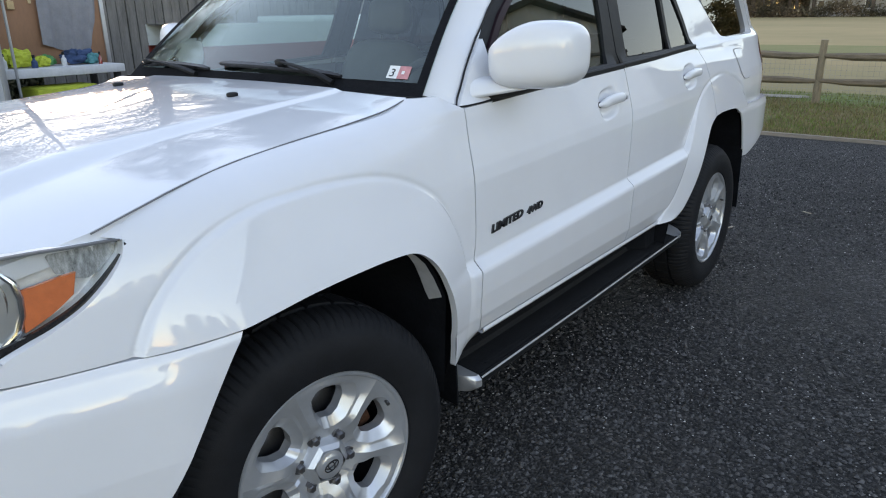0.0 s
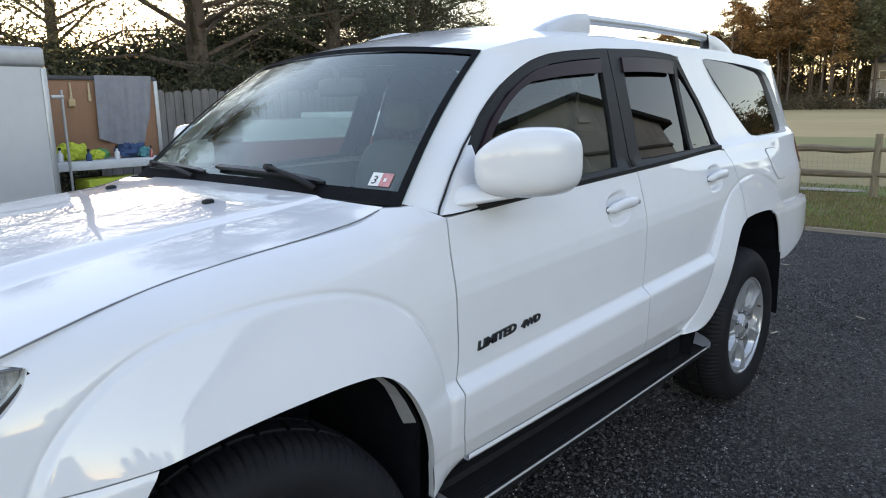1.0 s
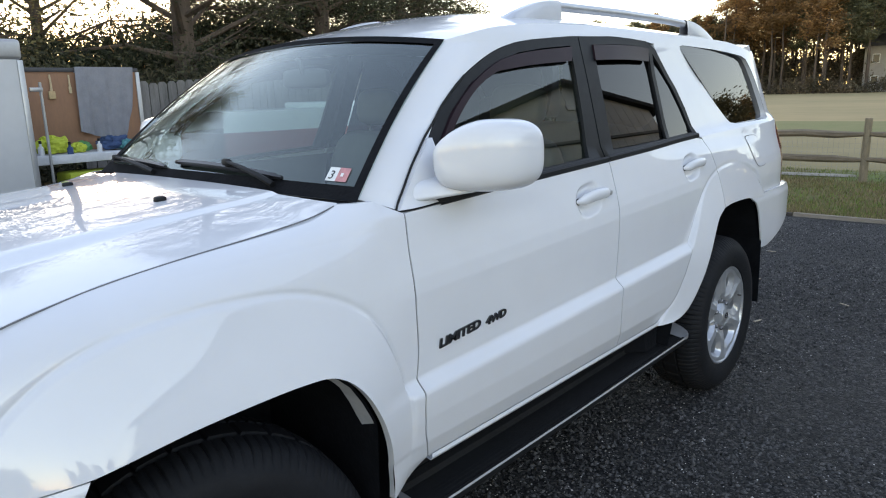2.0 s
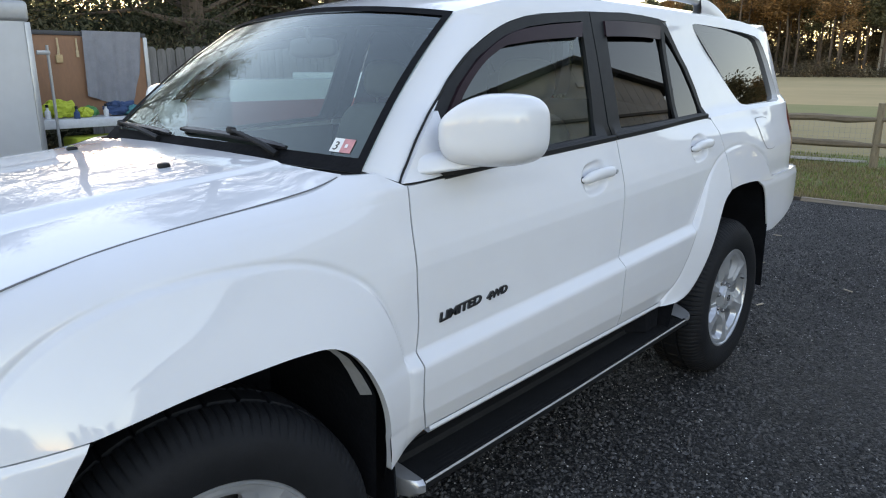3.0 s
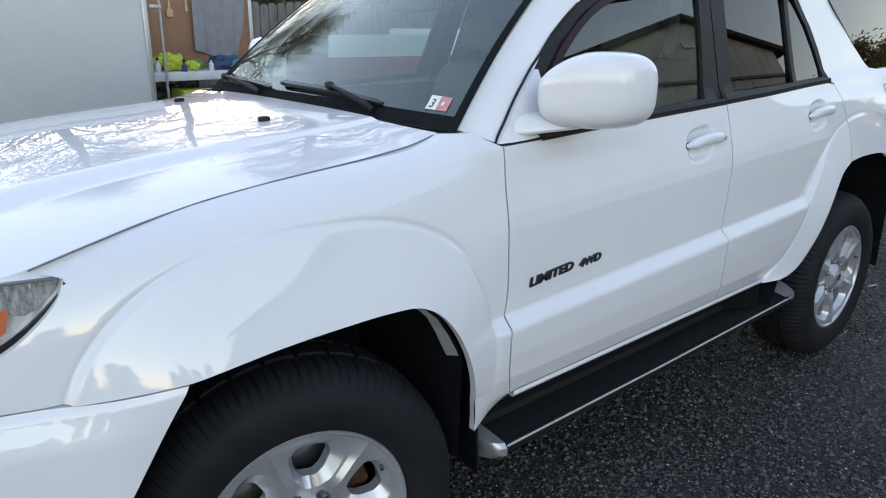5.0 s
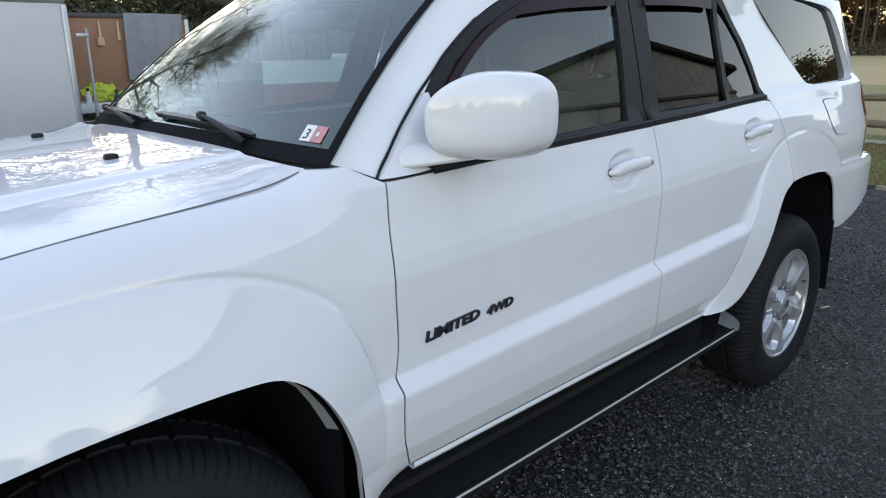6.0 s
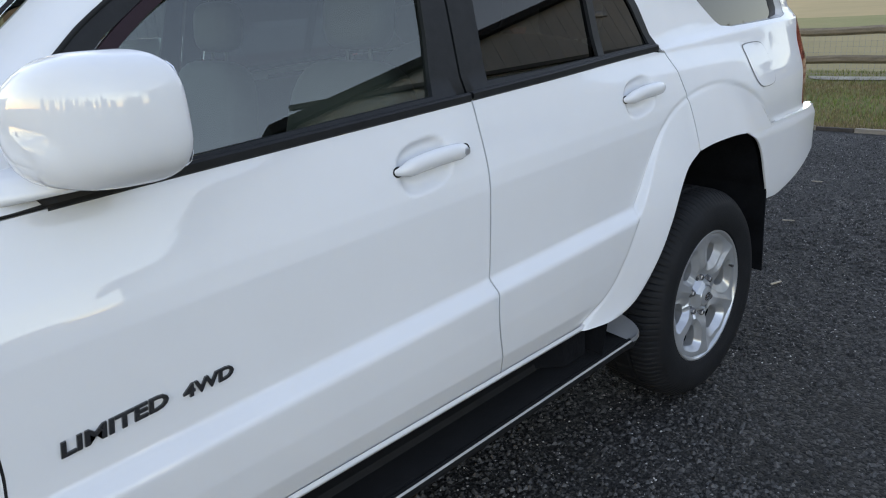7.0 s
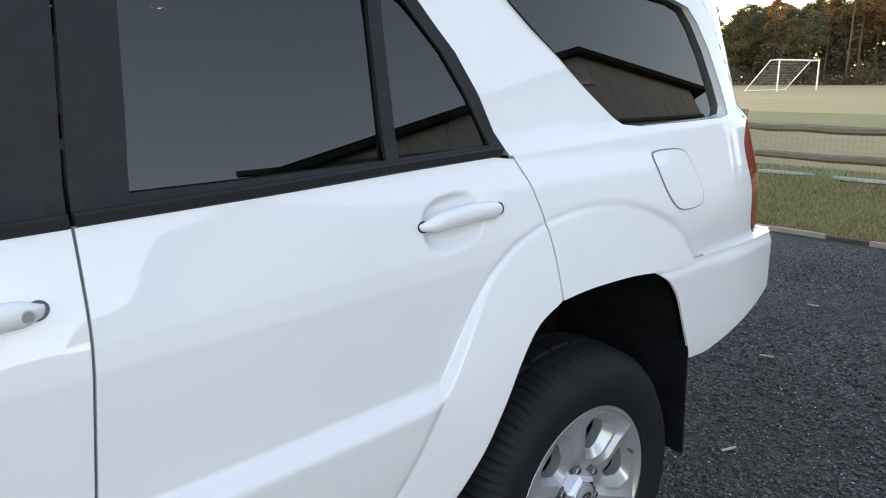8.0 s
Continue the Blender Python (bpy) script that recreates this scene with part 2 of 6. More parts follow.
# the fenders stay fuller towards the hood
fender_section = table([(0.40, -0.13), (0.48, -0.07), (0.545, -0.03), (0.60, -0.010), (0.68, 0.002), (0.752, 0.0065), (0.770, 0.004), (0.794, -0.0235), (0.802, -0.027), (0.86, -0.028), (0.95, -0.030), (1.05, -0.04), (1.14, -0.056),
                 (1.20, -0.069), (1.226, -0.080), (1.245, -0.110), (1.262, -0.122), (1.45, -0.1825), (1.69, -0.262), (1.75, -0.30)], 0.0035, 0.001)
# the flares' own smooth section, without the doors' crease
flare_section = table([(0.40, -0.03), (0.52, -0.012), (0.62, 0.002), (0.72, 0.010), (0.80, 0.010), (0.88, 0.003), (0.96, -0.010), (1.05, -0.030), (1.14, -0.050), (1.25, -0.08)], 0.03)
HUB_F, HUB_R = (-0.05, 0.418), (2.73, 0.385)
ARCH_F = [(-0.46, 0.59), (-0.405, 0.69), (-0.342, 0.797), (-0.284, 0.884), (-0.194, 0.892), (-0.1, 0.899), (0.042, 0.903), (0.161, 0.902), (0.235, 0.893), (0.29, 0.862), (0.335, 0.81), (0.376, 0.735), (0.41, 0.64), (0.43, 0.54), (0.435, 0.48)]
ARCH_R = [(2.10, 0.525), (2.17, 0.53), (2.245, 0.56), (2.345, 0.66), (2.41, 0.757), (2.47, 0.85), (2.53, 0.912), (2.61, 0.948), (2.786, 0.958), (2.99, 0.948), (3.06, 0.90), (3.10, 0.84), (3.14, 0.75), (3.175, 0.69), (3.20, 0.62)]
FLARE_F = [(-0.60, 0.62), (-0.50, 0.80), (-0.468, 0.900), (-0.434, 0.961), (-0.381, 1.014), (-0.300, 1.064), (-0.19, 1.093), (-0.069, 1.10), (0.068, 1.10), (0.224, 1.082), (0.334, 1.036), (0.406, 0.983), (0.47, 0.85), (0.50, 0.60), (0.50, 0.48)]
FLARE_R = [(1.98, 0.53), (2.03, 0.566), (2.131, 0.62), (2.204, 0.716), (2.243, 0.79), (2.296, 0.862), (2.343, 0.936), (2.408, 1.031), (2.492, 1.09), (2.584, 1.119), (2.717, 1.139), (2.846, 1.14), (2.966, 1.122), (3.073, 1.076), (3.16, 1.0), (3.25, 0.85), (3.3, 0.62)]


def polar(points, hub):
    pts = sorted((np.arctan2(z - hub[1], y - hub[0]), np.hypot(y - hub[0], z - hub[1])) for y, z in points)
    return table(pts, 0.05, 0.01)


HANDLES = [(1.369, 1.113), (2.246, 1.144)]
LIPS = [(HUB_F, polar(ARCH_F, HUB_F), polar(FLARE_F, HUB_F), 0.012, 0.0, 0.8), (HUB_R, polar(ARCH_R, HUB_R), polar(FLARE_R, HUB_R), 0.014, -0.4, 0.6)]


def side_x(y, z):
    """Where the driver's side of the body lies, by the place along the car and the height."""
    y, z = np.asarray(y, float), np.asarray(z, float)
    rise = step(0.6, 0.75, z)
    front = step(0.58, 0.40, y)
    level = z - 0.036 * (y - 1.1) * rise
    x = section(level) * (1 - front) + fender_section(np.clip(level, 0.585, 1.2)) * front
    x = x - front * ((0.055 + 0.045 * step(-0.5, -0.1, y)) * np.exp(-np.maximum(hood_gap(np.minimum(y, 0.5)) - z, 0) / 0.03))
    bow = 0.42 * np.maximum(-0.2 - y, 0) ** 2 + 0.45 * np.maximum(y - 3.42, 0) ** 2
    x = x - bow
    x = x + 0.016 * np.exp(-((y - 3.2) / 0.35) ** 2 - ((z - 1.05) / 0.13) ** 2)
    x = x - 0.018 * step(1.20, 1.27, z) * step(1.75, 1.55, z) * step(1.9, 2.4, y) * step(3.3, 2.9, y)
    for (hy, hz), inner, outer, lift, fade0, fade1 in LIPS:
        th, r = np.arctan2(z - hz, y - hy), np.hypot(y - hy, z - hz)
        s = (r - inner(th)) / np.maximum(outer(th) - inner(th), 0.02)
        sink = -0.017 if hy < 1 else 0.009 * step(2.2, 1.6, th) - 0.011 * step(1.9, 2.4, th)
        fade = step(fade0, fade1, th) * np.where(th < -1.2, 0, 1) * step(0.003, -0.012, r - outer(th)) 
        x = x * (1 - fade) + fade * (flare_section(z) - bow + lift * np.clip(1 - s, 0, 1) + sink * np.clip(s, 0, 1))
        # a shallow joint along the flare's upper edge
        x = x - 0.003 * np.exp(-((r - outer(th)) / 0.008) ** 2) * step(fade0, fade1, th) * np.where(th < -1.2, 0, 1)
    for hy, hz in HANDLES:
        # the scoop behind a door handle
        d = np.abs((y - hy - 0.092) / 0.084) ** 2.8 + np.abs((z - hz - 0.018 - 0.12 * (y - hy - 0.09)) / 0.057) ** 2.8
        x = x - 0.019 * step(1.05, 0.15, d)
    return x
# ---- the white sport utility vehicle ----
car = thing("sport_utility_vehicle", "white four-door sport utility vehicle with dark windows parked on black gravel", "car", at=(CX, 1.4, 0))
DOWN = Matrix.Translation((-CX, -1.4, 0))


def car_part(name, verts, faces, mat, parent=None, label="", normals=None, smooth=35):
    """A part of the vehicle, given in the world's metres."""
    ob = part(name, verts, faces, mat, parent or car, label, normals, smooth)
    if parent is None:
        ob.matrix_parent_inverse = DOWN
    return ob


def mirrored(verts, faces, normals=None):
    n = None if normals is None else [(-a, b, c) for a, b, c in normals]
    return [(2 * CX - x, y, z) for x, y, z in verts], [tuple(f)[::-1] for f in faces], n


def panel(bottom, top, rows, left=None, right=None, shape=side_x, off=0.0, sharp_b=(), sharp_t=(), cell=0.022, flange=0.02):
    """A sheet of the side between two lines of (along, height), bent by shape, with its edges turned in."""
    b, t = np.array(bottom, float), np.array(top, float)
    per = [max(1, int(math.ceil(max(np.linalg.norm(b[i + 1] - b[i]), np.linalg.norm(t[i + 1] - t[i])) / cell))) for i in range(len(b) - 1)]
    B, T = curve_points(b, per, sharp_b), curve_points(t, per, sharp_t)
    v = np.linspace(0, 1, rows)[None, :, None]
    Q = B[:, None] * (1 - v) + T[:, None] * v
    u = np.linspace(0, 1, len(B))[:, None, None]
    for side, line, weight in ((0, left, (1 - u) ** 8), (-1, right, u**8)):
        if line is not None:
            line = np.array(line, float)
            way = np.r_[0, np.cumsum(np.linalg.norm(np.diff(line, axis=0), axis=1))]
            L = curve_points(line, [12] * (len(line) - 1))
            way = np.r_[0, np.cumsum(np.linalg.norm(np.diff(L, axis=0), axis=1))]
            s = np.linspace(0, way[-1], rows)
            bow = np.stack([np.interp(s, way, L[:, k]) for k in (0, 1)], -1)
            Q = Q + weight * (bow - Q[side])[None]
    return sheet(Q, shape, off, flange)


def sheet(Q, shape=side_x, off=0.0, flange=0.02, wrap=False):
    y, z = Q[..., 0], Q[..., 1]
    x = shape(y, z) + off
    e = 0.002
    nrm = np.stack([np.ones_like(x), -(shape(y + e, z) - shape(y - e, z)) / (2 * e), -(shape(y, z + e) - shape(y, z - e)) / (2 * e)], -1)
    nrm /= np.linalg.norm(nrm, axis=-1, keepdims=True)
    P = np.stack([x, y, z], -1)
    verts, faces = lattice(P, wrap_u=wrap)
    n, m = x.shape
    area = 0.0
    for i in range(0, n - 1):
        area += np.cross(P[i + 1, m // 2, 1:] - P[i, m // 2, 1:], P[i, -1, 1:] - P[i, 0, 1:])
    if area < 0:
        faces = [f[::-1] for f in faces]
    normals = nrm.reshape(-1, 3).tolist()
    if flange:
        idx = np.arange(n * m).reshape(n, m)
        rims = [idx[:, 0], idx[:, -1]] if wrap else [np.concatenate([idx[:, 0], idx[-1, 1:], idx[-2::-1, -1], idx[0, -2:0:-1]])]
        for rim in rims:
            c = len(verts)
            k = len(rim)
            pts = np.array([verts[i] for i in rim])
            mid = pts.mean(0)
            out = np.roll(pts, -1, 0) - np.roll(pts, 1, 0)
            out = np.cross(out, (1, 0, 0))
            out /= np.linalg.norm(out, axis=1, keepdims=True) + 1e-9
            if (out * (pts - mid)).sum() < 0:
                out = -out
            if wrap and np.ptp(pts[:, 1]) < max(np.ptp(np.array([verts[i] for i in q])[:, 1]) for q in rims) - 1e-4:
                out = -out
            verts += pts.tolist() + (pts - (flange, 0, 0)).tolist()
            normals += out.tolist() + out.tolist()
            if flange < 0:
                normals[-2 * k:] = (-np.concatenate([out, out])).tolist()
            way = np.cross(np.roll(pts, -1, 0) - pts, (-1, 0, 0))
            turn = 1 if (way * out).sum() > 0 else -1
            faces += [(c + i, c + (i + 1) % k, c + k + (i + 1) % k, c + k + i)[::turn] for i in range(k)]
    return verts, faces, normals


def both_sides(name, made, mat, label="", parent=None):
    ob = car_part(name, made[0], made[1], mat, parent, label, made[2])
    car_part(name, *mirrored(*made)[:2], mat, None, label, mirrored(*made)[2])
    return ob


GAP = 0.0024
SEAM_F = [(0.578, 0.54), (0.548, 0.62), (0.538, 0.70), (0.540, 0.76), (0.552, 0.85), (0.552, 0.96), (0.558, 1.09), (0.578, 1.206)]
SEAM_B = [(1.645, 0.535), (1.628, 0.62), (1.614, 0.70), (1.614, 0.785), (1.622, 0.85), (1.634, 0.96), (1.648, 1.10), (1.652, 1.243)]
SEAM_C = [(2.616, 0.950), (2.614, 1.043), (2.604, 1.113), (2.582, 1.196), (2.560, 1.268)]


def shifted(line, dy):
    return [(y + dy, z) for y, z in line]


# front fender, round the wheel arch
both_sides("front_fender", panel(
    [(-0.70, 0.888), (-0.60, 0.884), (-0.50, 0.882), (-0.40, 0.882)] + ARCH_F[3:] + [(0.50, 0.50), (0.57, 0.535)],
    [(-0.655, 0.930), (-0.573, 0.967), (-0.514, 1.002), (-0.455, 1.058), (-0.432, 1.108), (-0.36, 1.133), (-0.24, 1.155), (-0.14, 1.168), (-0.05, 1.179), (0.04, 1.188), (0.12, 1.195), (0.20, 1.202), (0.27, 1.209), (0.33, 1.217), (0.38, 1.23), (0.425, 1.246), (0.50, 1.248), (0.575, 1.212)],
    110, cell=0.006, right=shifted(SEAM_F, -GAP), sharp_b=(4, 15), sharp_t=(4, 15, 16)), PAINT)
# doors
front_door = both_sides("front_door", panel([(0.578 + GAP, 0.545), (0.9, 0.543), (1.25, 0.539), (1.645 - GAP, 0.534)], [(0.578 + GAP, 1.206), (0.9, 1.219), (1.25, 1.231), (1.652 - GAP, 1.244)], 130, cell=0.011,
                        left=shifted(SEAM_F, GAP), right=shifted(SEAM_B, -GAP)), PAINT)
rear_door = both_sides("rear_door", panel(
    [(1.645 + GAP, 0.534), (1.8, 0.533), (1.95, 0.532), (2.10, 0.527), (2.17, 0.531), (2.245, 0.56), (2.345, 0.66), (2.41, 0.757), (2.47, 0.85), (2.53, 0.912), (2.616 - GAP, 0.949)],
    [(1.652 + GAP, 1.245), (1.77, 1.25), (1.90, 1.255), (2.0, 1.259), (2.10, 1.262), (2.18, 1.265), (2.27, 1.268), (2.36, 1.272), (2.43, 1.275), (2.49, 1.277), (2.557 - GAP, 1.268)],
    130, cell=0.011, left=shifted(SEAM_B, GAP), right=shifted(SEAM_C, -GAP), sharp_b=(3,), sharp_t=(9,)), PAINT)
# rear quarter, below and round its window
both_sides("rear_quarter", panel(
    [(2.616 + GAP, 0.951), (2.70, 0.957), (2.786, 0.958), (2.90, 0.955), (3.0, 0.946), (3.15, 0.936), (3.3, 0.936), (3.45, 0.938), (3.62, 0.940)],
    [(2.549, 1.286), (2.66, 1.289), (2.80, 1.292), (2.93, 1.296), (3.04, 1.30), (3.17, 1.304), (3.3, 1.308), (3.45, 1.312), (3.60, 1.316)], 60, cell=0.012,
    left=shifted(SEAM_C, GAP) + [(2.551, 1.283)], right=[(3.62, 0.940), (3.56, 0.98), (3.545, 1.1), (3.54, 1.23), (3.60, 1.316)]), PAINT)


def seam_seal(line, width, depth, mat):
    """The black rubber at the bottom of a gap between two panels."""
    c = curve_points(line, [10] * (len(line) - 1))
    P = np.stack([np.stack([side_x(c[:, 0], c[:, 1]) - depth, c[:, 0] + w, c[:, 1]], -1) for w in (-width / 2, width / 2)], 1)
    v, f = lattice(P)
    car_part("door_seal", v, f, mat)
    car_part("door_seal", *mirrored(v, f)[:2], mat)


seam_seal(SEAM_F, 0.012, 0.0035, BLACK_TRIM)
seam_seal(SEAM_B, 0.012, 0.008, GREY_SEAL)
seam_seal(SEAM_C, 0.012, 0.008, GREY_SEAL)


def closed(nodes, per):
    nodes = np.array(nodes, float)
    return np.concatenate([curve_points([nodes[i], nodes[(i + 1) % len(nodes)]], [per])[:-1] for i in range(len(nodes))])


QUARTER_GLASS = [(3.00, 1.322), (2.968, 1.343), (2.885, 1.415), (2.81, 1.49), (2.73, 1.56), (2.665, 1.62), (2.61, 1.675), (2.605, 1.692), (2.64, 1.697), (2.80, 1.693), (3.0, 1.687), (3.2, 1.676), (3.36, 1.662), (3.42, 1.645), (3.455, 1.60), (3.49, 1.52), (3.515, 1.42), (3.525, 1.355), (3.51, 1.33), (3.45, 1.322), (3.25, 1.318), (3.06, 1.315)]
QUARTER_EDGE = [(2.80, 1.292), (2.549, 1.288), (2.517, 1.405), (2.476, 1.495), (2.404, 1.598), (2.345, 1.668), (2.335, 1.69), (2.42, 1.742), (2.62, 1.742), (2.80, 1.741), (3.0, 1.738), (3.2, 1.732), (3.38, 1.716), (3.50, 1.69), (3.545, 1.62), (3.58, 1.52), (3.60, 1.42), (3.605, 1.36), (3.60, 1.316), (3.45, 1.312), (3.25, 1.307), (3.06, 1.30)]


def ring(outer, inner, rows, per=3, **more):
    A, B = closed(outer, per), closed(inner, per)
    v = np.linspace(0, 1, rows)[None, :, None]
    return sheet(A[:, None] * (1 - v) + B[:, None] * v, wrap=True, **more)


both_sides("quarter_window_surround", ring([(y, z - 0.012 if z < 1.32 else z) for y, z in QUARTER_EDGE], QUARTER_GLASS, 9, off=-0.0006, flange=0.045), PAINT)
gm = np.mean(QUARTER_GLASS, 0)
both_sides("quarter_window_gasket", ring([tuple(gm + (np.array(p) - gm) * 1.003) for p in QUARTER_GLASS], [tuple(gm + (np.array(p) - gm) * 0.996) for p in QUARTER_GLASS], 3, off=-0.003, flange=0), GLOSS_BLACK)


def flat_pane(y, z):
    """The plane that the side windows lie in."""
    return -0.122 - 0.3271 * (z - 0.036 * (y - 1.1) - 1.262) - 0.03 * (y - 2.0) ** 2 * 0.05


def pane(outline, shape, off, per=2, rows=10):
    """A curved pane filling an outline on the side."""
    A = closed(outline, per)
    mid = A.mean(0)
    v = np.linspace(0, 1, rows)[None, :, None]
    return sheet(A[:, None] * (1 - v) + mid[None, None] * v, shape, off, 0, wrap=True)


both_sides("quarter_window", pane(QUARTER_GLASS, lambda y, z: flat_pane(y, z) - 0.015 - 0.018 * (y - 2.95) + 0.028 * (z - 1.5), 0), PRIVACY, "dark tinted quarter window")

# windscreen pillar, bent inwards to the glass
WS = [(0.493, 1.249), (0.60, 1.352), (0.715, 1.446), (0.80, 1.513), (0.88, 1.578), (0.94, 1.624), (0.992, 1.660)]
FRAME_OUT = [(0.585, 1.209), (0.762, 1.383), (0.86, 1.475), (0.985, 1.556), (1.15, 1.628), (1.29, 1.664), (1.40, 1.678)]
WS_Z, WS_Y = np.array(WS)[:, 1], np.array(WS)[:, 0]


def pillar_x(y, z):
    """The pillar leans in as it nears the glass."""
    edge = np.interp(z, WS_Z, WS_Y)
    d = np.clip(y - edge, 0, 1)
    rear = 0.018 * step(1.20, 1.27, z) * step(1.75, 1.55, z) * step(1.9, 2.4, y)
    return section(np.maximum(z - 0.036 * (y - 1.1), 1.235)) - 0.05 * np.exp(-(d / 0.07) ** 2) - rear


both_sides("windscreen_pillar", panel(FRAME_OUT, WS, 9, shape=pillar_x, cell=0.02, flange=0.015), PAINT)

# roof: the rails over the doors and the crowned middle
roof_edge = table([(0.99, 1.662), (1.1, 1.692), (1.2, 1.712), (1.45, 1.737), (1.87, 1.750), (2.4, 1.746), (3.0, 1.738), (3.3, 1.722), (3.55, 1.69)], 0.04)
ys = np.linspace(0.992, 3.50, 70)
frame_top = table([(0.99, 1.655), (1.15, 1.664), (1.40, 1.679), (1.66, 1.70), (2.0, 1.712), (2.26, 1.703), (2.34, 1.69), (2.42, 1.738), (3.5, 1.69)], 0.015)
rows = []
for y in ys:
    e = float(roof_edge(y))
    f = min(float(frame_top(y)), e - 0.004)
    line = []
    for k in range(5):
        z = f + (e - f) * k / 4
        line.append((float(pillar_x(y, z)), y, z))
    x0 = line[-1][0]
    crown = 0.055 * float(step(0.9, 1.6, y)) * (1 - 0.4 * float(step(3.0, 3.6, y))) + 0.02
    for k in range(1, 25):
        s = k / 24
        line.append((x0 + (CX - x0) * s, y - 0.05 * s * float(step(1.3, 0.99, y)), e + crown * (1 - (1 - s) ** 2.6)))
    line += [(2 * CX - a, b, c) for a, b, c in line[-2::-1]]
    rows.append(line)
roof = car_part("roof", *lattice(np.array(rows)), PAINT)

# black frames of the side windows, with the two posts between the doors
FRAME_IN_F = [(0.665, 1.262), (0.79, 1.362), (0.885, 1.452), (1.005, 1.532), (1.16, 1.598), (1.30, 1.632), (1.45, 1.650), (1.635, 1.664), (1.617, 1.55), (1.588, 1.40), (1.553, 1.266), (1.3, 1.256), (1.0, 1.243), (0.8, 1.236)]
FRAME_EDGE_F = [(0.60, 1.218), (0.762, 1.383), (0.86, 1.475), (0.985, 1.556), (1.15, 1.628), (1.29, 1.664), (1.45, 1.683), (1.703, 1.700), (1.688, 1.55), (1.668, 1.40), (1.648, 1.247), (1.3, 1.235), (1.0, 1.224), (0.8, 1.217)]
FRAME_IN_R = [(1.742, 1.279), (1.761, 1.40), (1.781, 1.55), (1.803, 1.673), (1.95, 1.68), (2.12, 1.681), (2.24, 1.675), (2.30, 1.655), (2.36, 1.60), (2.433, 1.50), (2.476, 1.41), (2.512, 1.300), (2.3, 1.292), (2.1, 1.286), (1.9, 1.281)]
FRAME_EDGE_R = [(1.655, 1.248), (1.675, 1.40), (1.694, 1.55), (1.709, 1.70), (1.95, 1.711), (2.12, 1.709), (2.262, 1.702), (2.34, 1.672), (2.40, 1.60), (2.472, 1.50), (2.513, 1.41), (2.547, 1.286), (2.3, 1.272), (2.1, 1.265), (1.9, 1.257)]
both_sides("front_window_frame", ring(FRAME_EDGE_F, FRAME_IN_F, 6, shape=pillar_x, off=0.001, flange=0.014), BLACK_TRIM)
both_sides("rear_window_frame", ring(FRAME_EDGE_R, FRAME_IN_R, 6, shape=pillar_x, off=0.001, flange=0.014), BLACK_TRIM)
both_sides("front_door_window", pane(FRAME_IN_F, flat_pane, -0.010), SIDE_GLASS, "lightly tinted door window")
both_sides("rear_door_window", pane(FRAME_IN_R, lambda y, z: flat_pane(y, z) - 0.013, -0.010), PRIVACY, "dark tinted door window")
both_sides("window_division_bar", panel([(2.226, 1.29), (2.258, 1.291)], [(2.275, 1.680), (2.308, 1.676)], 8, shape=pillar_x, off=0.002, flange=0.012), BLACK_TRIM)


def strip(nodes, width, off, proud, mat, name, shape=pillar_x, label=""):
    """A rounded moulding along a line on the side."""
    c = curve_points(nodes, [10] * (len(nodes) - 1))
    d = np.gradient(c, axis=0)
    d /= np.linalg.norm(d, axis=1, keepdims=True)
    up = np.stack([-d[:, 1], d[:, 0]], -1)
    rows = []
    for s, h in ((-0.5, 0), (-0.5, 0.6), (-0.3, 1), (0.3, 1), (0.5, 0.6), (0.5, 0)):
        q = c + up * s * width
        rows.append(np.stack([shape(c[:, 0], c[:, 1]) + off + proud * h, q[:, 0], q[:, 1]], -1))
    v, f = lattice(np.stack(rows, 1))
    n = None
    ob = car_part(name, v, f, mat, None, label)
    car_part(name, *mirrored(v, f)[:2], mat, None, label)
    return ob


strip([(0.715, 1.2178), (0.9, 1.2255), (1.25, 1.2385), (1.648, 1.2525)], 0.022, 0.004, 0.012, BLACK_TRIM, "belt_moulding")
strip([(1.656, 1.2535), (1.9, 1.263), (2.2, 1.275), (2.522, 1.287)], 0.022, 0.004, 0.012, BLACK_TRIM, "belt_moulding")

# smoked rain visors over the windows
vis = panel([(0.80, 1.335), (0.90, 1.432), (1.02, 1.515), (1.14, 1.566), (1.20, 1.575), (1.36, 1.592), (1.607, 1.608)], [(0.795, 1.362), (0.888, 1.450), (1.008, 1.530), (1.15, 1.594), (1.25, 1.620), (1.40, 1.640), (1.632, 1.660)], 8, shape=lambda y, z: pillar_x(y, z) + 0.009, flange=0.012)
both_sides("rain_visor", vis, VISOR, "smoked plastic rain visor")
vis = panel([(1.778, 1.614), (1.9, 1.618), (2.1, 1.620), (2.242, 1.616)], [(1.792, 1.672), (1.9, 1.676), (2.1, 1.678), (2.262, 1.672)], 8, shape=lambda y, z: pillar_x(y, z) + 0.009, flange=0.012)
both_sides("rain_visor", vis, VISOR, "smoked plastic rain visor")

# windscreen
def windscreen(u, v):
    dx = 0.744 * (1 - v) + 0.608 * v
    x = CX + dx * (1 - 2 * u)
    w = (1 - 2 * u) ** 2
    y = (0.448 + 0.045 * w) * (1 - v) + (0.945 + 0.047 * w) * v
    z = (1.256 - 0.007 * w) * (1 - v) + (1.698 - 0.038 * w) * v
    bow = 0.020 * np.sin(np.pi * v)
    return np.stack([x, y - bow * 0.65, z + bow * 0.76], -1)


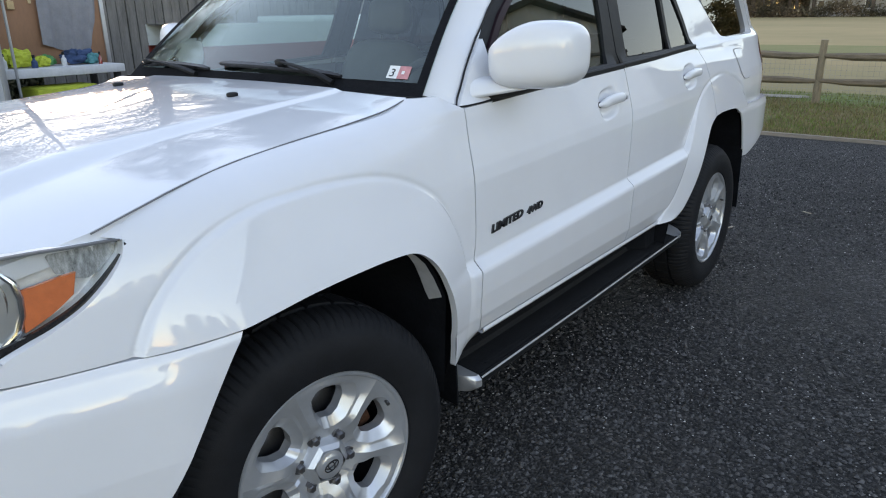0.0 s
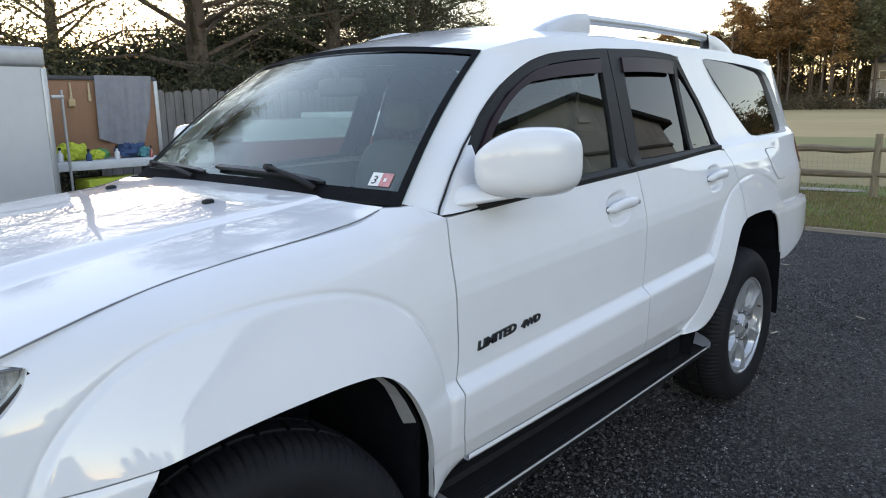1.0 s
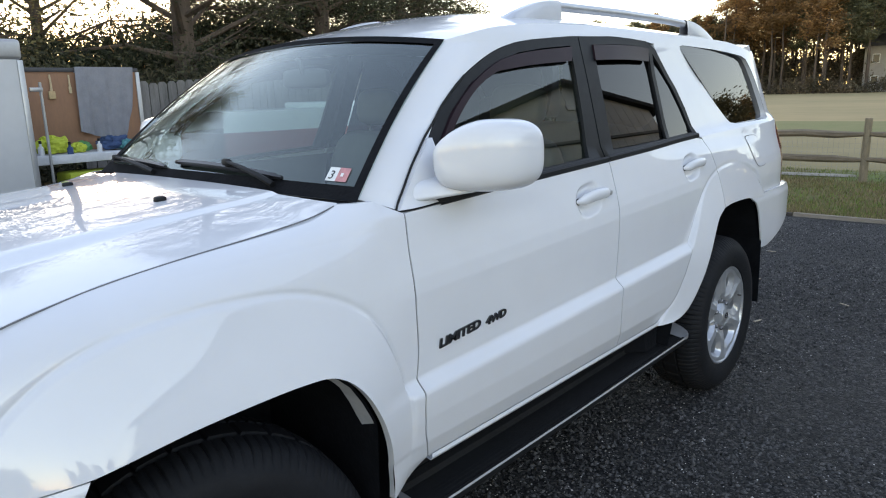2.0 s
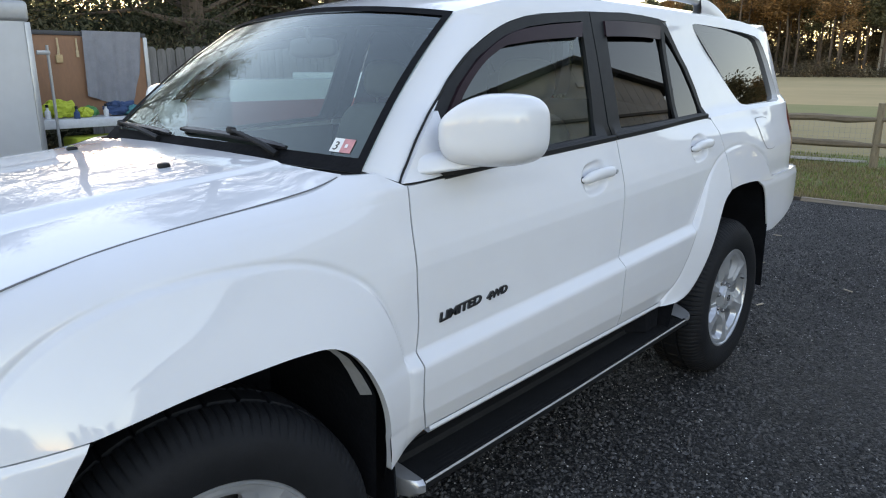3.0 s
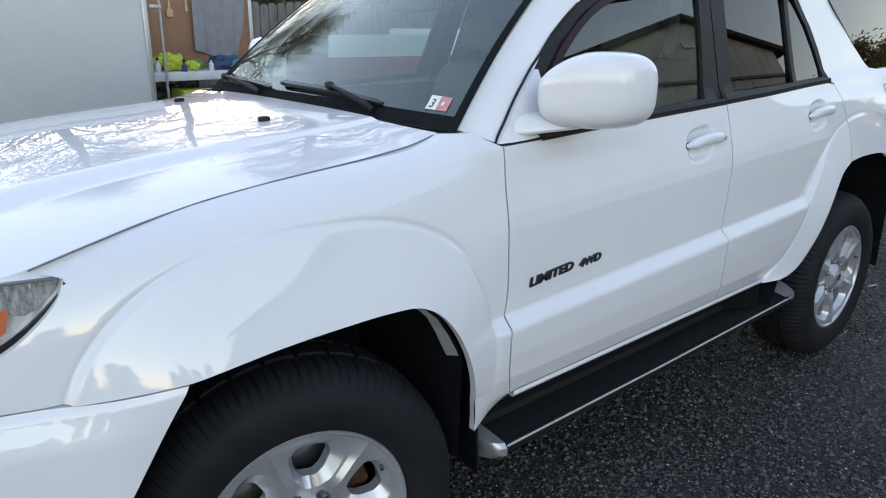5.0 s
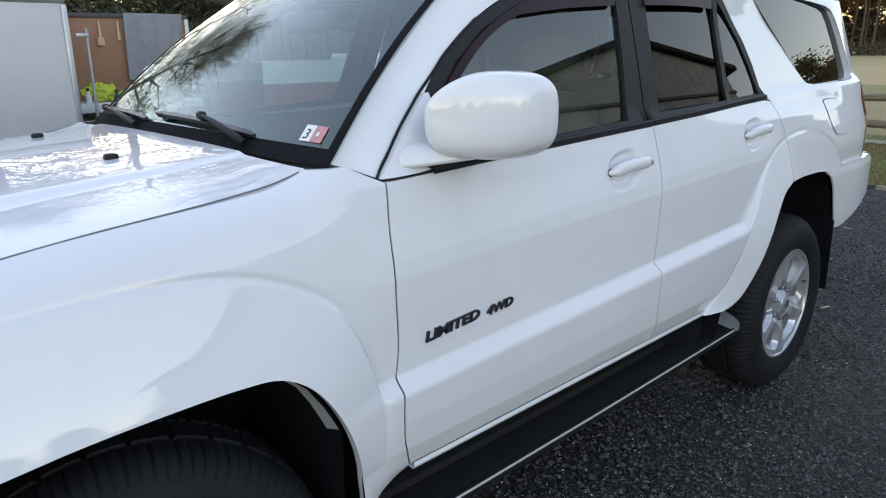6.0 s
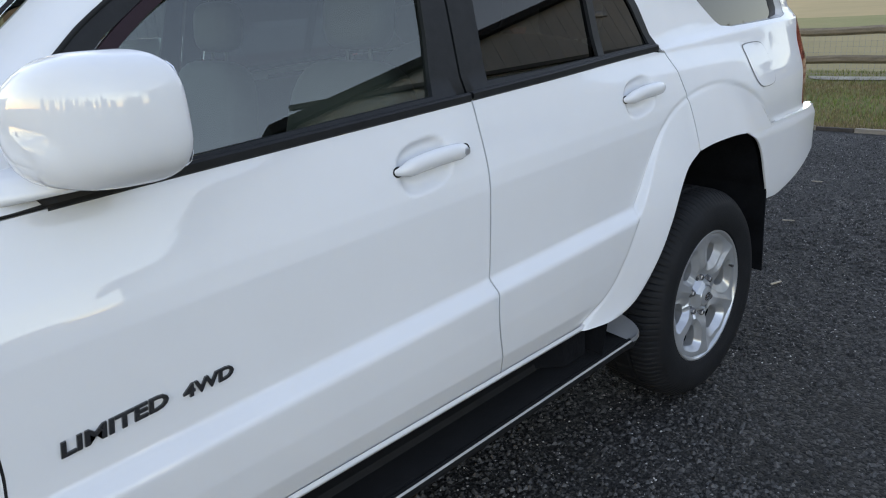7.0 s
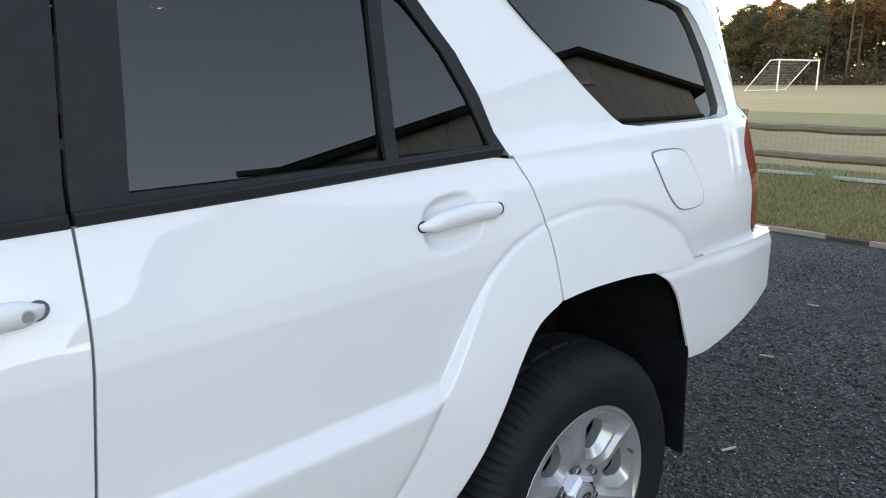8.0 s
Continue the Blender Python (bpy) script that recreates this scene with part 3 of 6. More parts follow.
U, V = np.meshgrid(np.linspace(0, 1, 40), np.linspace(0, 1, 20), indexing="ij")
v, f = lattice(windscreen(U, V))
car_part("windscreen", v, [q[::-1] for q in f], CLEAR, None, "clear windscreen with a bright sky reflection")
seal = []
for u0, u1, v0, v1, n, m in ((0, 0.020, 0, 1, 2, 24), (0.972, 1, 0, 1, 2, 24), (0, 1, 0.965, 1.01, 40, 3), (0, 1, -0.02, 0.05, 40, 3)):
    a, b = np.meshgrid(np.linspace(u0, u1, n), np.linspace(v0, v1, m), indexing="ij")
    P = windscreen(a, b)
    P[..., 1] -= 0.003
    P[..., 2] += 0.003
    seal.append(lattice(P))
car_part("windscreen_seal", *join(*seal), LINER)
# inspection sticker inside the lower corner of the glass
us, vs_ = 0.5 * (1 - (np.array([-0.317, -0.242]) - CX) / 0.73), (0.070, 0.140)
def sticker(u0, u1, v0, v1, mat, name, lift, label=""):
    a, b = np.meshgrid(np.linspace(u0, u1, 3), np.linspace(v0, v1, 3), indexing="ij")
    P = windscreen(a, b)
    P[..., 1] -= lift
    P[..., 2] += lift
    return car_part(name, *lattice(P), mat, None, label)
STICK_W = material("sticker_white", (0.7, 0.72, 0.72), 0.5, vary=0.1, scale=80)
STICK_R = material("sticker_red", (0.58, 0.24, 0.25), 0.5, vary=0.3, scale=60)
STICK_B = material("sticker_ink", (0.02, 0.02, 0.025), 0.5)
um = us[0] + (us[1] - us[0]) * 0.48
sticker(us[0], um, *vs_, STICK_W, "inspection_sticker", 0.0015, "white sticker with the number 3")
sticker(um, us[1], *vs_, STICK_R, "inspection_sticker", 0.0015, "red sticker half")
sticker(um - 0.008, us[1] + 0.012, 0.095, 0.113, STICK_W, "sticker_bar", 0.002)


def letters(text, size, thick, mat, m, name, parent=None, label="", shear=0.0, space=1.0, bold=0.0):
    """Raised letters as a mesh, in the plane of the pose m."""
    cu = bpy.data.curves.new(name, "FONT")
    cu.body, cu.size, cu.extrude, cu.shear, cu.space_character, cu.resolution_u, cu.offset = text, size, thick / 2, shear, space, 3, bold
    ob = bpy.data.objects.new(name, cu)
    scene.collection.objects.link(ob)
    dg = bpy.context.evaluated_depsgraph_get()
    me = bpy.data.meshes.new_from_object(ob.evaluated_get(dg))
    bpy.data.objects.remove(ob)
    v = [tuple(m @ p.co) for p in me.vertices]
    f = [tuple(p.vertices) for p in me.polygons]
    bpy.data.meshes.remove(me)
    return car_part(name, v, f, mat, parent, label, smooth=0)


p0, p1, p2 = (Vector(windscreen(np.array(a), np.array(b)).tolist()) for a, b in ((us[0] - 0.004, 0.080), (um, 0.080), (us[0] - 0.004, 0.14)))
ex = (p1 - p0).normalized()
ey = (p2 - p0 - ex * (p2 - p0).dot(ex)).normalized()
ez = ex.cross(ey)
letters("3", 0.040, 0.0008, STICK_B, Matrix.Translation(p0 + ez * 0.003) @ Matrix((ex, ey, ez)).transposed().to_4x4(), "sticker_number")

# badge letters on the front door
def badge(text, y0, z0, height, width):
    cu = bpy.data.curves.new("m", "FONT")
    cu.body, cu.size = text, 1
    o = bpy.data.objects.new("m", cu)
    scene.collection.objects.link(o)
    bpy.context.view_layer.update()
    wide = o.dimensions.x
    bpy.data.objects.remove(o)
    sy = width / wide
    m = Matrix.Translation((float(side_x(y0 + width / 2, z0 + height / 2)) + 0.003, y0, z0)) @ Matrix(((0, 0, 1, 0), (sy, 0, 0, 0), (0.073 * sy, height / 0.70, 0, 0), (0, 0, 0, 1)))
    letters(text, 1, 0.005, BADGE, m, "badge_letters", None, "raised dark chrome letters", shear=0.12, bold=0.034)


badge("LIMITED", 0.628, 0.838, 0.024, 0.172)
badge("4WD", 0.832, 0.8475, 0.022, 0.094)


# door handles over their scoops
def pillar_free(y, z):
    """The door's skin without the scoops."""
    return section(z - 0.036 * (y - 1.1))


def handle(y, z, slope):
    P = []
    for s in np.linspace(0, 1, 21):
        yy = y + 0.232 * s
        zz = z + 0.025 + slope * s - 0.008 * (1 - 2 * s) ** 2
        out = 0.030 * (1 - (2 * s - 1) ** 6) + 0.004
        half = 0.0175 + 0.003 * math.sin(math.pi * s)
        taper = min(1, 4.5 * s + 0.25, 4.5 * (1 - s) + 0.4)
        P.append([(float(pillar_free(yy, zz)) - 0.006 + out * (0.55 + 0.45 * math.cos(a)) , yy, zz + half * taper * math.sin(a)) for a in np.linspace(-math.pi, math.pi, 14, endpoint=False)])
    P = np.array(P)
    v, f = lattice(P, wrap_v=True)
    f = f + [tuple(range(14))[::-1], tuple(range(20 * 14, 21 * 14))]
    ob = car_part("door_handle", v, f, PAINT, None, "white pull handle")
    car_part("door_handle", *mirrored(v, f)[:2], PAINT)
    return ob


for y, z in HANDLES:
    handle(y, z, 0.012)
    # the dark joint round both ends of the handle
    for s0, ry, rz in ((0.055, 0.0142, 0.0112), (0.945, 0.0158, 0.0138)):
        yc, zc = y + 0.232 * s0, z + 0.025 + 0.012 * s0 - 0.008 * (1 - 2 * s0) ** 2
        rim = [(yc + ry * math.cos(a), zc + rz * math.sin(a) + 0.10 * ry * math.cos(a)) for a in np.linspace(0, 2 * math.pi, 20, endpoint=False)]
        v, f, _ = pane(rim, pillar_free, 0.0016, per=1, rows=3)
        car_part("handle_joint", v, f, GLOSS_BLACK)
        car_part("handle_joint", *mirrored(v, f)[:2], GLOSS_BLACK)
lock = lathe([(0.0, 0.003), (0.0075, 0.003), (0.009, 0.0)], 16)
car_part("door_lock", *moved(lock, Matrix.Translation((float(pillar_free(1.582, 1.15)) + 0.024, 1.574, 1.143))), SATIN)

# fuel flap: a thin dark joint with the flap inside it
FUEL = [(3.046, 1.243), (3.073, 1.254), (3.185, 1.254), (3.215, 1.235), (3.240, 1.15), (3.243, 1.112), (3.22, 1.092), (3.145, 1.089), (3.105, 1.098), (3.072, 1.135)]
for _ in range(3):
    FUEL = [((1 - w) * a[0] + w * b[0], (1 - w) * a[1] + w * b[1]) for a, b in zip(FUEL, FUEL[1:] + FUEL[:1]) for w in (0.25, 0.75)]
car_part("fuel_flap_joint", *pane([(p[0], p[1]) for p in FUEL], side_x, 0.0015, per=1)[:2], GREY_SEAL)
mid = np.mean(FUEL, 0)
v, f, n = pane([tuple(mid + (np.array(p) - mid) * 0.962) for p in FUEL], side_x, 0.0028, per=1)
car_part("fuel_flap", v, f, PAINT, None, "", n)

# hood
def hood_z(x, y):
    d = np.abs(x - CX) / hood_half(y)
    mid = hood_mid(y)
    g = hood_gap(np.minimum(y, 0.43))
    return g + (mid - g - 0.008) * (1 - np.minimum(d, 1) ** 2.6) + bulge(np.abs(x - CX), y)


def bulge(u, y):
    """The raised middle of the hood, with its sloping shoulder narrowing towards the glass."""
    front = step(0.40, -0.55, y)
    wide = 0.018 + 0.034 * front
    return (0.006 + 0.012 * front) * step(0.488 + wide, 0.488 - wide, u)


def hood_half(y):
    return 0.735 + 0.05 * step(-0.1, -0.48, y)


hood_mid = table([(-0.9, 1.06), (-0.75, 1.115), (-0.5, 1.175), (-0.2, 1.222), (0.18, 1.254), (0.45, 1.268)], 0.08)
rows = []
for u in np.linspace(1, -1, 220):
    d = abs(u)
    front_y = float(np.interp(d, [0, 0.5, 0.776, 0.878, 0.956, 0.985, 1], [-0.90, -0.87, -0.80, -0.72, -0.64, -0.55, -0.487]))
    yy = np.linspace(front_y, 0.418 + 0.012 * d**6, 60)
    xx = CX + u * (hood_half(yy) - 0.003)
    rows.append(np.stack([xx, yy, hood_z(xx, yy)], -1))
rows = np.array(rows)
edge = np.concatenate([rows[:, :1] - (0, -0.004, 0.03), rows, rows[:, -1:] - (0, 0.0, 0.02)], 1)
edge = np.concatenate([edge[:1] - (0.0, 0, 0.025), edge, edge[-1:] - (0.0, 0, 0.025)], 0)
v, f = lattice(edge)
car_part("hood", v, [q[::-1] for q in f], PAINT)
# dark rubber in the joint between hood and fenders
joint = tube([(CX + float(hood_half(y)) + 0.001, y, float(hood_gap(y)) - 0.0008) for y in np.linspace(-0.485, 0.415, 40)], 0.0017, 6)
car_part("hood_joint_rubber", *joint, GREY_SEAL)
car_part("hood_joint_rubber", *mirrored(*joint)[:2], GLOSS_BLACK)
# washer jets on the hood
for x in (-0.601, -1.207):
    z = float(hood_z(np.array(x), np.array(0.19)))
    m = moved(rounded((0.010, 0.017, 0.008), 3.2, 12, 8), Matrix.Translation((x, 0.188, z + 0.004)))
    car_part("washer_jet", *m, BLACK_TRIM)
# cowl under the wipers
U, V = np.meshgrid(np.linspace(0, 1, 40), np.linspace(0, 1, 4), indexing="ij")
w = (1 - 2 * U) ** 2
x = CX + 0.745 * (1 - 2 * U)
P = np.stack([x, 0.40 + 0.02 * w**3 + 0.075 * V, 1.236 + 0.004 * V + 0 * x], -1)
car_part("cowl", *[(a, [q[::-1] for q in b]) for a, b in [lattice(P)]][0], LINER)


# wipers: arm, and the blade lying along the bottom of the glass
def on_glass(x, v, lift):
    dx = 0.744 * (1 - v) + 0.608 * v
    u = 0.5 * (1 - (x - CX) / dx)
    p = windscreen(np.array(u), np.array(v))
    return Vector(p.tolist()) + Vector((0, -0.63, 0.77)) * lift


def wiper(pivot_x, head_x, head_v, blade_a, blade_b):
    arm = [on_glass(pivot_x, 0.012, 0.012), on_glass(pivot_x * 0.8 + head_x * 0.2, head_v * 0.3, 0.032), on_glass(head_x * 0.6 + pivot_x * 0.4, head_v * 0.66, 0.038), on_glass(head_x, head_v, 0.034)]
    a = car_part("wiper_arm", *tube(arm, [0.010, 0.009, 0.0065, 0.005], 6), BLACK_TRIM)
    n = 14
    pts = [on_glass(blade_a[0] + (blade_b[0] - blade_a[0]) * i / n, blade_a[1] + (blade_b[1] - blade_a[1]) * i / n + 0.012 * math.sin(math.pi * i / n), 0.012) for i in range(n + 1)]
    b = car_part("wiper_blade", *tube(pts, [0.006] + [0.011] * (n - 1) + [0.006], 6), GLOSS_BLACK)
    car_part("wiper_joint", *moved(rounded((0.020, 0.010, 0.011), 3, 12, 8), Matrix.Translation(on_glass(head_x, head_v, 0.03))), BLACK_TRIM)


wiper(-0.485, -0.727, 0.085, (-0.465, 0.05), (-1.05, 0.085))
wiper(-1.16, -1.52, 0.06, (-1.10, 0.05), (-1.60, 0.065))

# door mirrors
def mirror_head():
    v, f = rounded((0.125, 0.105, 0.094), 3.4, 40, 26)
    q = np.array(v)
    # flat glass side, full rounded front, leaning a little outwards at the rear
    q[:, 1] = np.where(q[:, 1] > 0, q[:, 1] * 0.45, q[:, 1])
    q[:, 1] += 0.22 * q[:, 0] + 0.55 * np.maximum(q[:, 0], 0) ** 2 * 3
    q[:, 2] = np.where(q[:, 2] > 0, q[:, 2] * (1 - 0.62 * np.clip((0.01 - q[:, 0]) / 0.135, 0, 1) ** 1.6), q[:, 2])
    q[:, 2] += 0.04 * q[:, 0] - 0.02 * q[:, 1]
    q += (0.032, 0.785, 1.343)
    return q.tolist(), f


mv, mf = mirror_head()
car_part("door_mirror", mv, mf, PAINT, None, "white rounded door mirror")
car_part("door_mirror", [(x + 0.085, y + 0.03, z) for x, y, z in mirrored(mv, mf)[0]], mirrored(mv, mf)[1], PAINT, None, "white rounded door mirror")
both_sides("mirror_glass", (*moved(rounded((0.105, 0.004, 0.078), 5, 24, 12), Matrix.Translation((0.033, 0.842, 1.343)) @ pose(0, 0, 0, 0, 0, 12.4)), None), CHROME)
# mirror foot: the sail on the door and the arm that carries the head
SAIL = [(0.573, 1.213), (0.616, 1.252), (0.672, 1.31), (0.724, 1.358), (0.751, 1.383), (0.766, 1.386), (0.77, 1.34), (0.765, 1.28), (0.78, 1.25), (0.76, 1.225), (0.67, 1.217)]
v, f, n = pane(SAIL, pillar_x, 0.014, per=3)
rim = np.array(v).reshape(-1, 10, 3)[:, 0]
c = len(v)
v2 = v + (rim - (0.016, 0, 0)).tolist()
f2 = f + [(i * 10, ((i + 1) % len(rim)) * 10, c + (i + 1) % len(rim), c + i) for i in range(len(rim))]
both_sides("mirror_foot", (v2, f2, None), PAINT)
arm = []
for s in np.linspace(0, 1, 12):
    root = [(0.576, 1.212), (0.634, 1.279), (0.770, 1.287), (0.770, 1.222)]
    tip = [(0.742, 1.246), (0.748, 1.268), (0.800, 1.270), (0.800, 1.250)]
    ring_pts = [((1 - s) * a[0] + s * b[0], (1 - s) * a[1] + s * b[1]) for a, b in zip(root, tip)]
    for _ in range(3):
        ring_pts = [((1 - w) * a[0] + w * b[0], (1 - w) * a[1] + w * b[1]) for a, b in zip(ring_pts, ring_pts[1:] + ring_pts[:1]) for w in (0.2, 0.8)]
    arm.append([(-0.145 + 0.155 * s, a, b) for a, b in ring_pts])
both_sides("mirror_arm", (lattice(np.array(arm), wrap_v=True)[0], [q[::-1] for q in lattice(np.array(arm), wrap_v=True)[1]], None), PAINT)

for line, width, off, mat in (([(0.5665, 1.211), (0.612, 1.256), (0.668, 1.314), (0.720, 1.362), (0.748, 1.3865), (0.80, 1.427), (0.86, 1.4755), (0.985, 1.5565)], 0.008, 0.004, BLACK_TRIM),
                             ([(0.574, 1.2105), (0.64, 1.2135), (0.73, 1.2175)], 0.006, 0.010, BLACK_TRIM),
                             ([(0.497, 1.2455), (0.535, 1.2315), (0.572, 1.2135)], 0.0022, 0.0005, GREY_SEAL)):
    strip(line, width, off, 0.002, mat, "panel_joint")
wedge = [(-0.100, 0.700, 1.2145), (-0.055, 0.725, 1.224), (-0.030, 0.79, 1.2325), (-0.030, 0.845, 1.241), (-0.100, 0.87, 1.2385), (-0.118, 0.78, 1.225)]
both_sides("mirror_arm_seal", (wedge + [(x, y, z + 0.013) for x, y, z in wedge], [(0, 1, 2, 3, 4, 5)[::-1], (6, 7, 8, 9, 10, 11)] + [(i, (i + 1) % 6, 6 + (i + 1) % 6, 6 + i) for i in range(6)], None), BLACK_TRIM)

# roof rack: two rails on feet
def rack(side):
    path = [(-0.41, 1.45, 1.765), (-0.41, 1.55, 1.80), (-0.41, 1.68, 1.825), (-0.41, 1.80, 1.832), (-0.41, 2.3, 1.838), (-0.41, 2.8, 1.836), (-0.41, 3.0, 1.83)]
    bar = tube([(x, y, z - 0.004) for x, y, z in path[3:]], 0.019, 12)
    def foot(ya, yb, za, zb):
        P = []
        for s in np.linspace(0, 1, 14):
            y = ya + (yb - ya) * s
            top = za + (zb - za) * math.sin(s * math.pi / 2) ** 0.9
            e = float(roof_edge(y)) + 0.012
            w = 0.034 - 0.010 * s
            P.append([(-0.41 + w, y, e - 0.02), (-0.41 + w * 0.95, y, (e + top) / 2), (-0.41 + w * 0.6, y, top - 0.005), (-0.41, y, top), (-0.41 - w * 0.6, y, top - 0.005), (-0.41 - w * 0.95, y, (e + top) / 2), (-0.41 - w, y, e - 0.02)])
        return lattice(np.array(P))
    parts = [("roof_rack_rail", bar, SATIN), ("roof_rack_foot", foot(1.43, 1.80, 1.765, 1.852), PAINT_SILVER), ("roof_rack_foot", foot(3.42, 3.02, 1.745, 1.848), PAINT_SILVER)]
    for name, mesh, mat in parts:
        v, f = mesh if not side else mirrored(*mesh)[:2]
        car_part(name, v, f, mat)


PAINT_SILVER = material("silver_rack_paint", (0.50, 0.52, 0.56), 0.35, 0.4, 0.5, vary=0.05, scale=10)
rack(0)
rack(1)
# running boards: black treads, silver edge and rounded ends
def running_board():
    y0, y1 = 0.545, 2.17
    n = 60
    ys = np.linspace(y0, y1 + 0.06, n)
    lvl = lambda y: 0.392 + 0.010 * (y - 0.5) / 1.7 + 0.004 * np.abs(y - 1.3)
    prof = [(-0.17, 0.045), (-0.12, 0.03), (-0.115, 0.012), (-0.02, 0.008), (-0.020, 0.006), (-0.012, 0.010), (-0.004, 0.0085)]
    P = np.array([[(x, y, lvl(y) + dz) for x, dz in prof] for y in ys])
    out = []
    out.append(("board_tread", lattice(P), TREAD))
    ribs = []
    for k in range(6):
        x = -0.105 + 0.015 * k
        ribs.append(moved(box(-0.003, 0.003, 0, y1 - y0 - 0.16, 0, 0.0015), Matrix.Translation((x, y0 + 0.08, float(lvl(1.3)) + 0.008))))
    out.append(("board_ribs", join(*ribs), TREAD))
    prof = [(-0.020, 0.004), (-0.009, 0.0105), (-0.0025, 0.0095), (0.0008, 0.0045), (0.0, -0.010), (-0.012, -0.026), (-0.03, -0.036), (-0.15, -0.05)]
    P = np.array([[(x, y, lvl(y) + dz) for x, dz in prof] for y in ys])
    out.append(("board_edge", lattice(P[:, 2:4]), SATIN))
    out.append(("board_underside", lattice(P[:, 3:]), BLACK_TRIM))
    # rear end: a bright loop curling in to the sill
    def end(ya, length, way):
        rows = []
        for s in np.linspace(0, 1, 14):
            a = s * math.pi / 2
            y = ya + way * length * math.sin(a)
            k = math.cos(a)
            zz = float(lvl(ya)) + 0.034 * s * (way > 0)
            xo = -0.16 + 0.16 * max(k, 0.0) ** 0.6
            rows.append([(-0.17, y, zz + 0.03), (-0.17 + (xo + 0.17) * 0.5, y, zz + 0.022), (xo - 0.012, y, zz + 0.012), (xo, y, zz), (xo, y, zz - 0.022), (xo - 0.03, y, zz - 0.045), (-0.17, y, zz - 0.05)])
        return lattice(np.array(rows))
    arc = [(0.0, y1 + 0.05), (0.0, y1 + 0.085), (-0.010, y1 + 0.115), (-0.035, y1 + 0.138), (-0.075, y1 + 0.150), (-0.19, y1 + 0.155)]
    arc = curve_points(arc, [5] * 5)
    root = np.stack([arc[:, 0], y1 + 0.055 + 0.30 * np.minimum(arc[:, 0] + 0.004, 0)], -1)
    lift = 0.042 * np.clip(-arc[:, 0] / 0.15, 0, 1)
    level = float(lvl(y1))
    crescent = []
    for k, h in ((0.0, 0.004), (0.25, 0.006), (0.55, 0.010), (0.80, 0.0165), (0.93, 0.016), (1.0, 0.008), (1.0, 0.000)):
        row = root * (1 - k) + arc * k
        crescent.append(np.column_stack([row, level + h + lift]))
    skirt = [np.column_stack([arc, level + lift]), np.column_stack([arc - (0.010, 0.006), level - 0.026 + 0.6 * lift]), np.column_stack([arc - (0.04, 0.03), level - 0.045 + 0.3 * lift])]
    out.append(("board_end", lattice(np.array(crescent)), SATIN))
    out.append(("board_end_underside", lattice(np.array(skirt)), BLACK_TRIM))
    out.append(("board_bead", tube([(-0.160, y, float(lvl(y)) + 0.046) for y in np.linspace(y0, y1 + 0.02, 20)], 0.006, 8), BLACK_TRIM))
    out.append(("board_end", end(y0, 0.045, -1), SATIN))
    out.append(("sill_cover", lattice(np.array([[(-0.045, y, 0.555), (-0.05, y, 0.53), (-0.085, y, 0.50), (-0.115, y, 0.46), (-0.17, y, 0.43), (-0.19, y, 0.36)] for y in np.linspace(0.47, 2.22, 30)])), BLACK_TRIM))
    sill = lattice(np.array([[(-0.024, y, 0.547), (-0.022, y, 0.536), (-0.028, y, 0.527), (-0.05, y, 0.53)] for y in np.linspace(0.585, 2.02, 40)]))
    out.append(("door_sill_edge", sill, PAINT))
    for name, mesh, mat in out:
        car_part(name, *mesh, mat)
        car_part(name, *mirrored(*mesh)[:2], mat)


running_board()


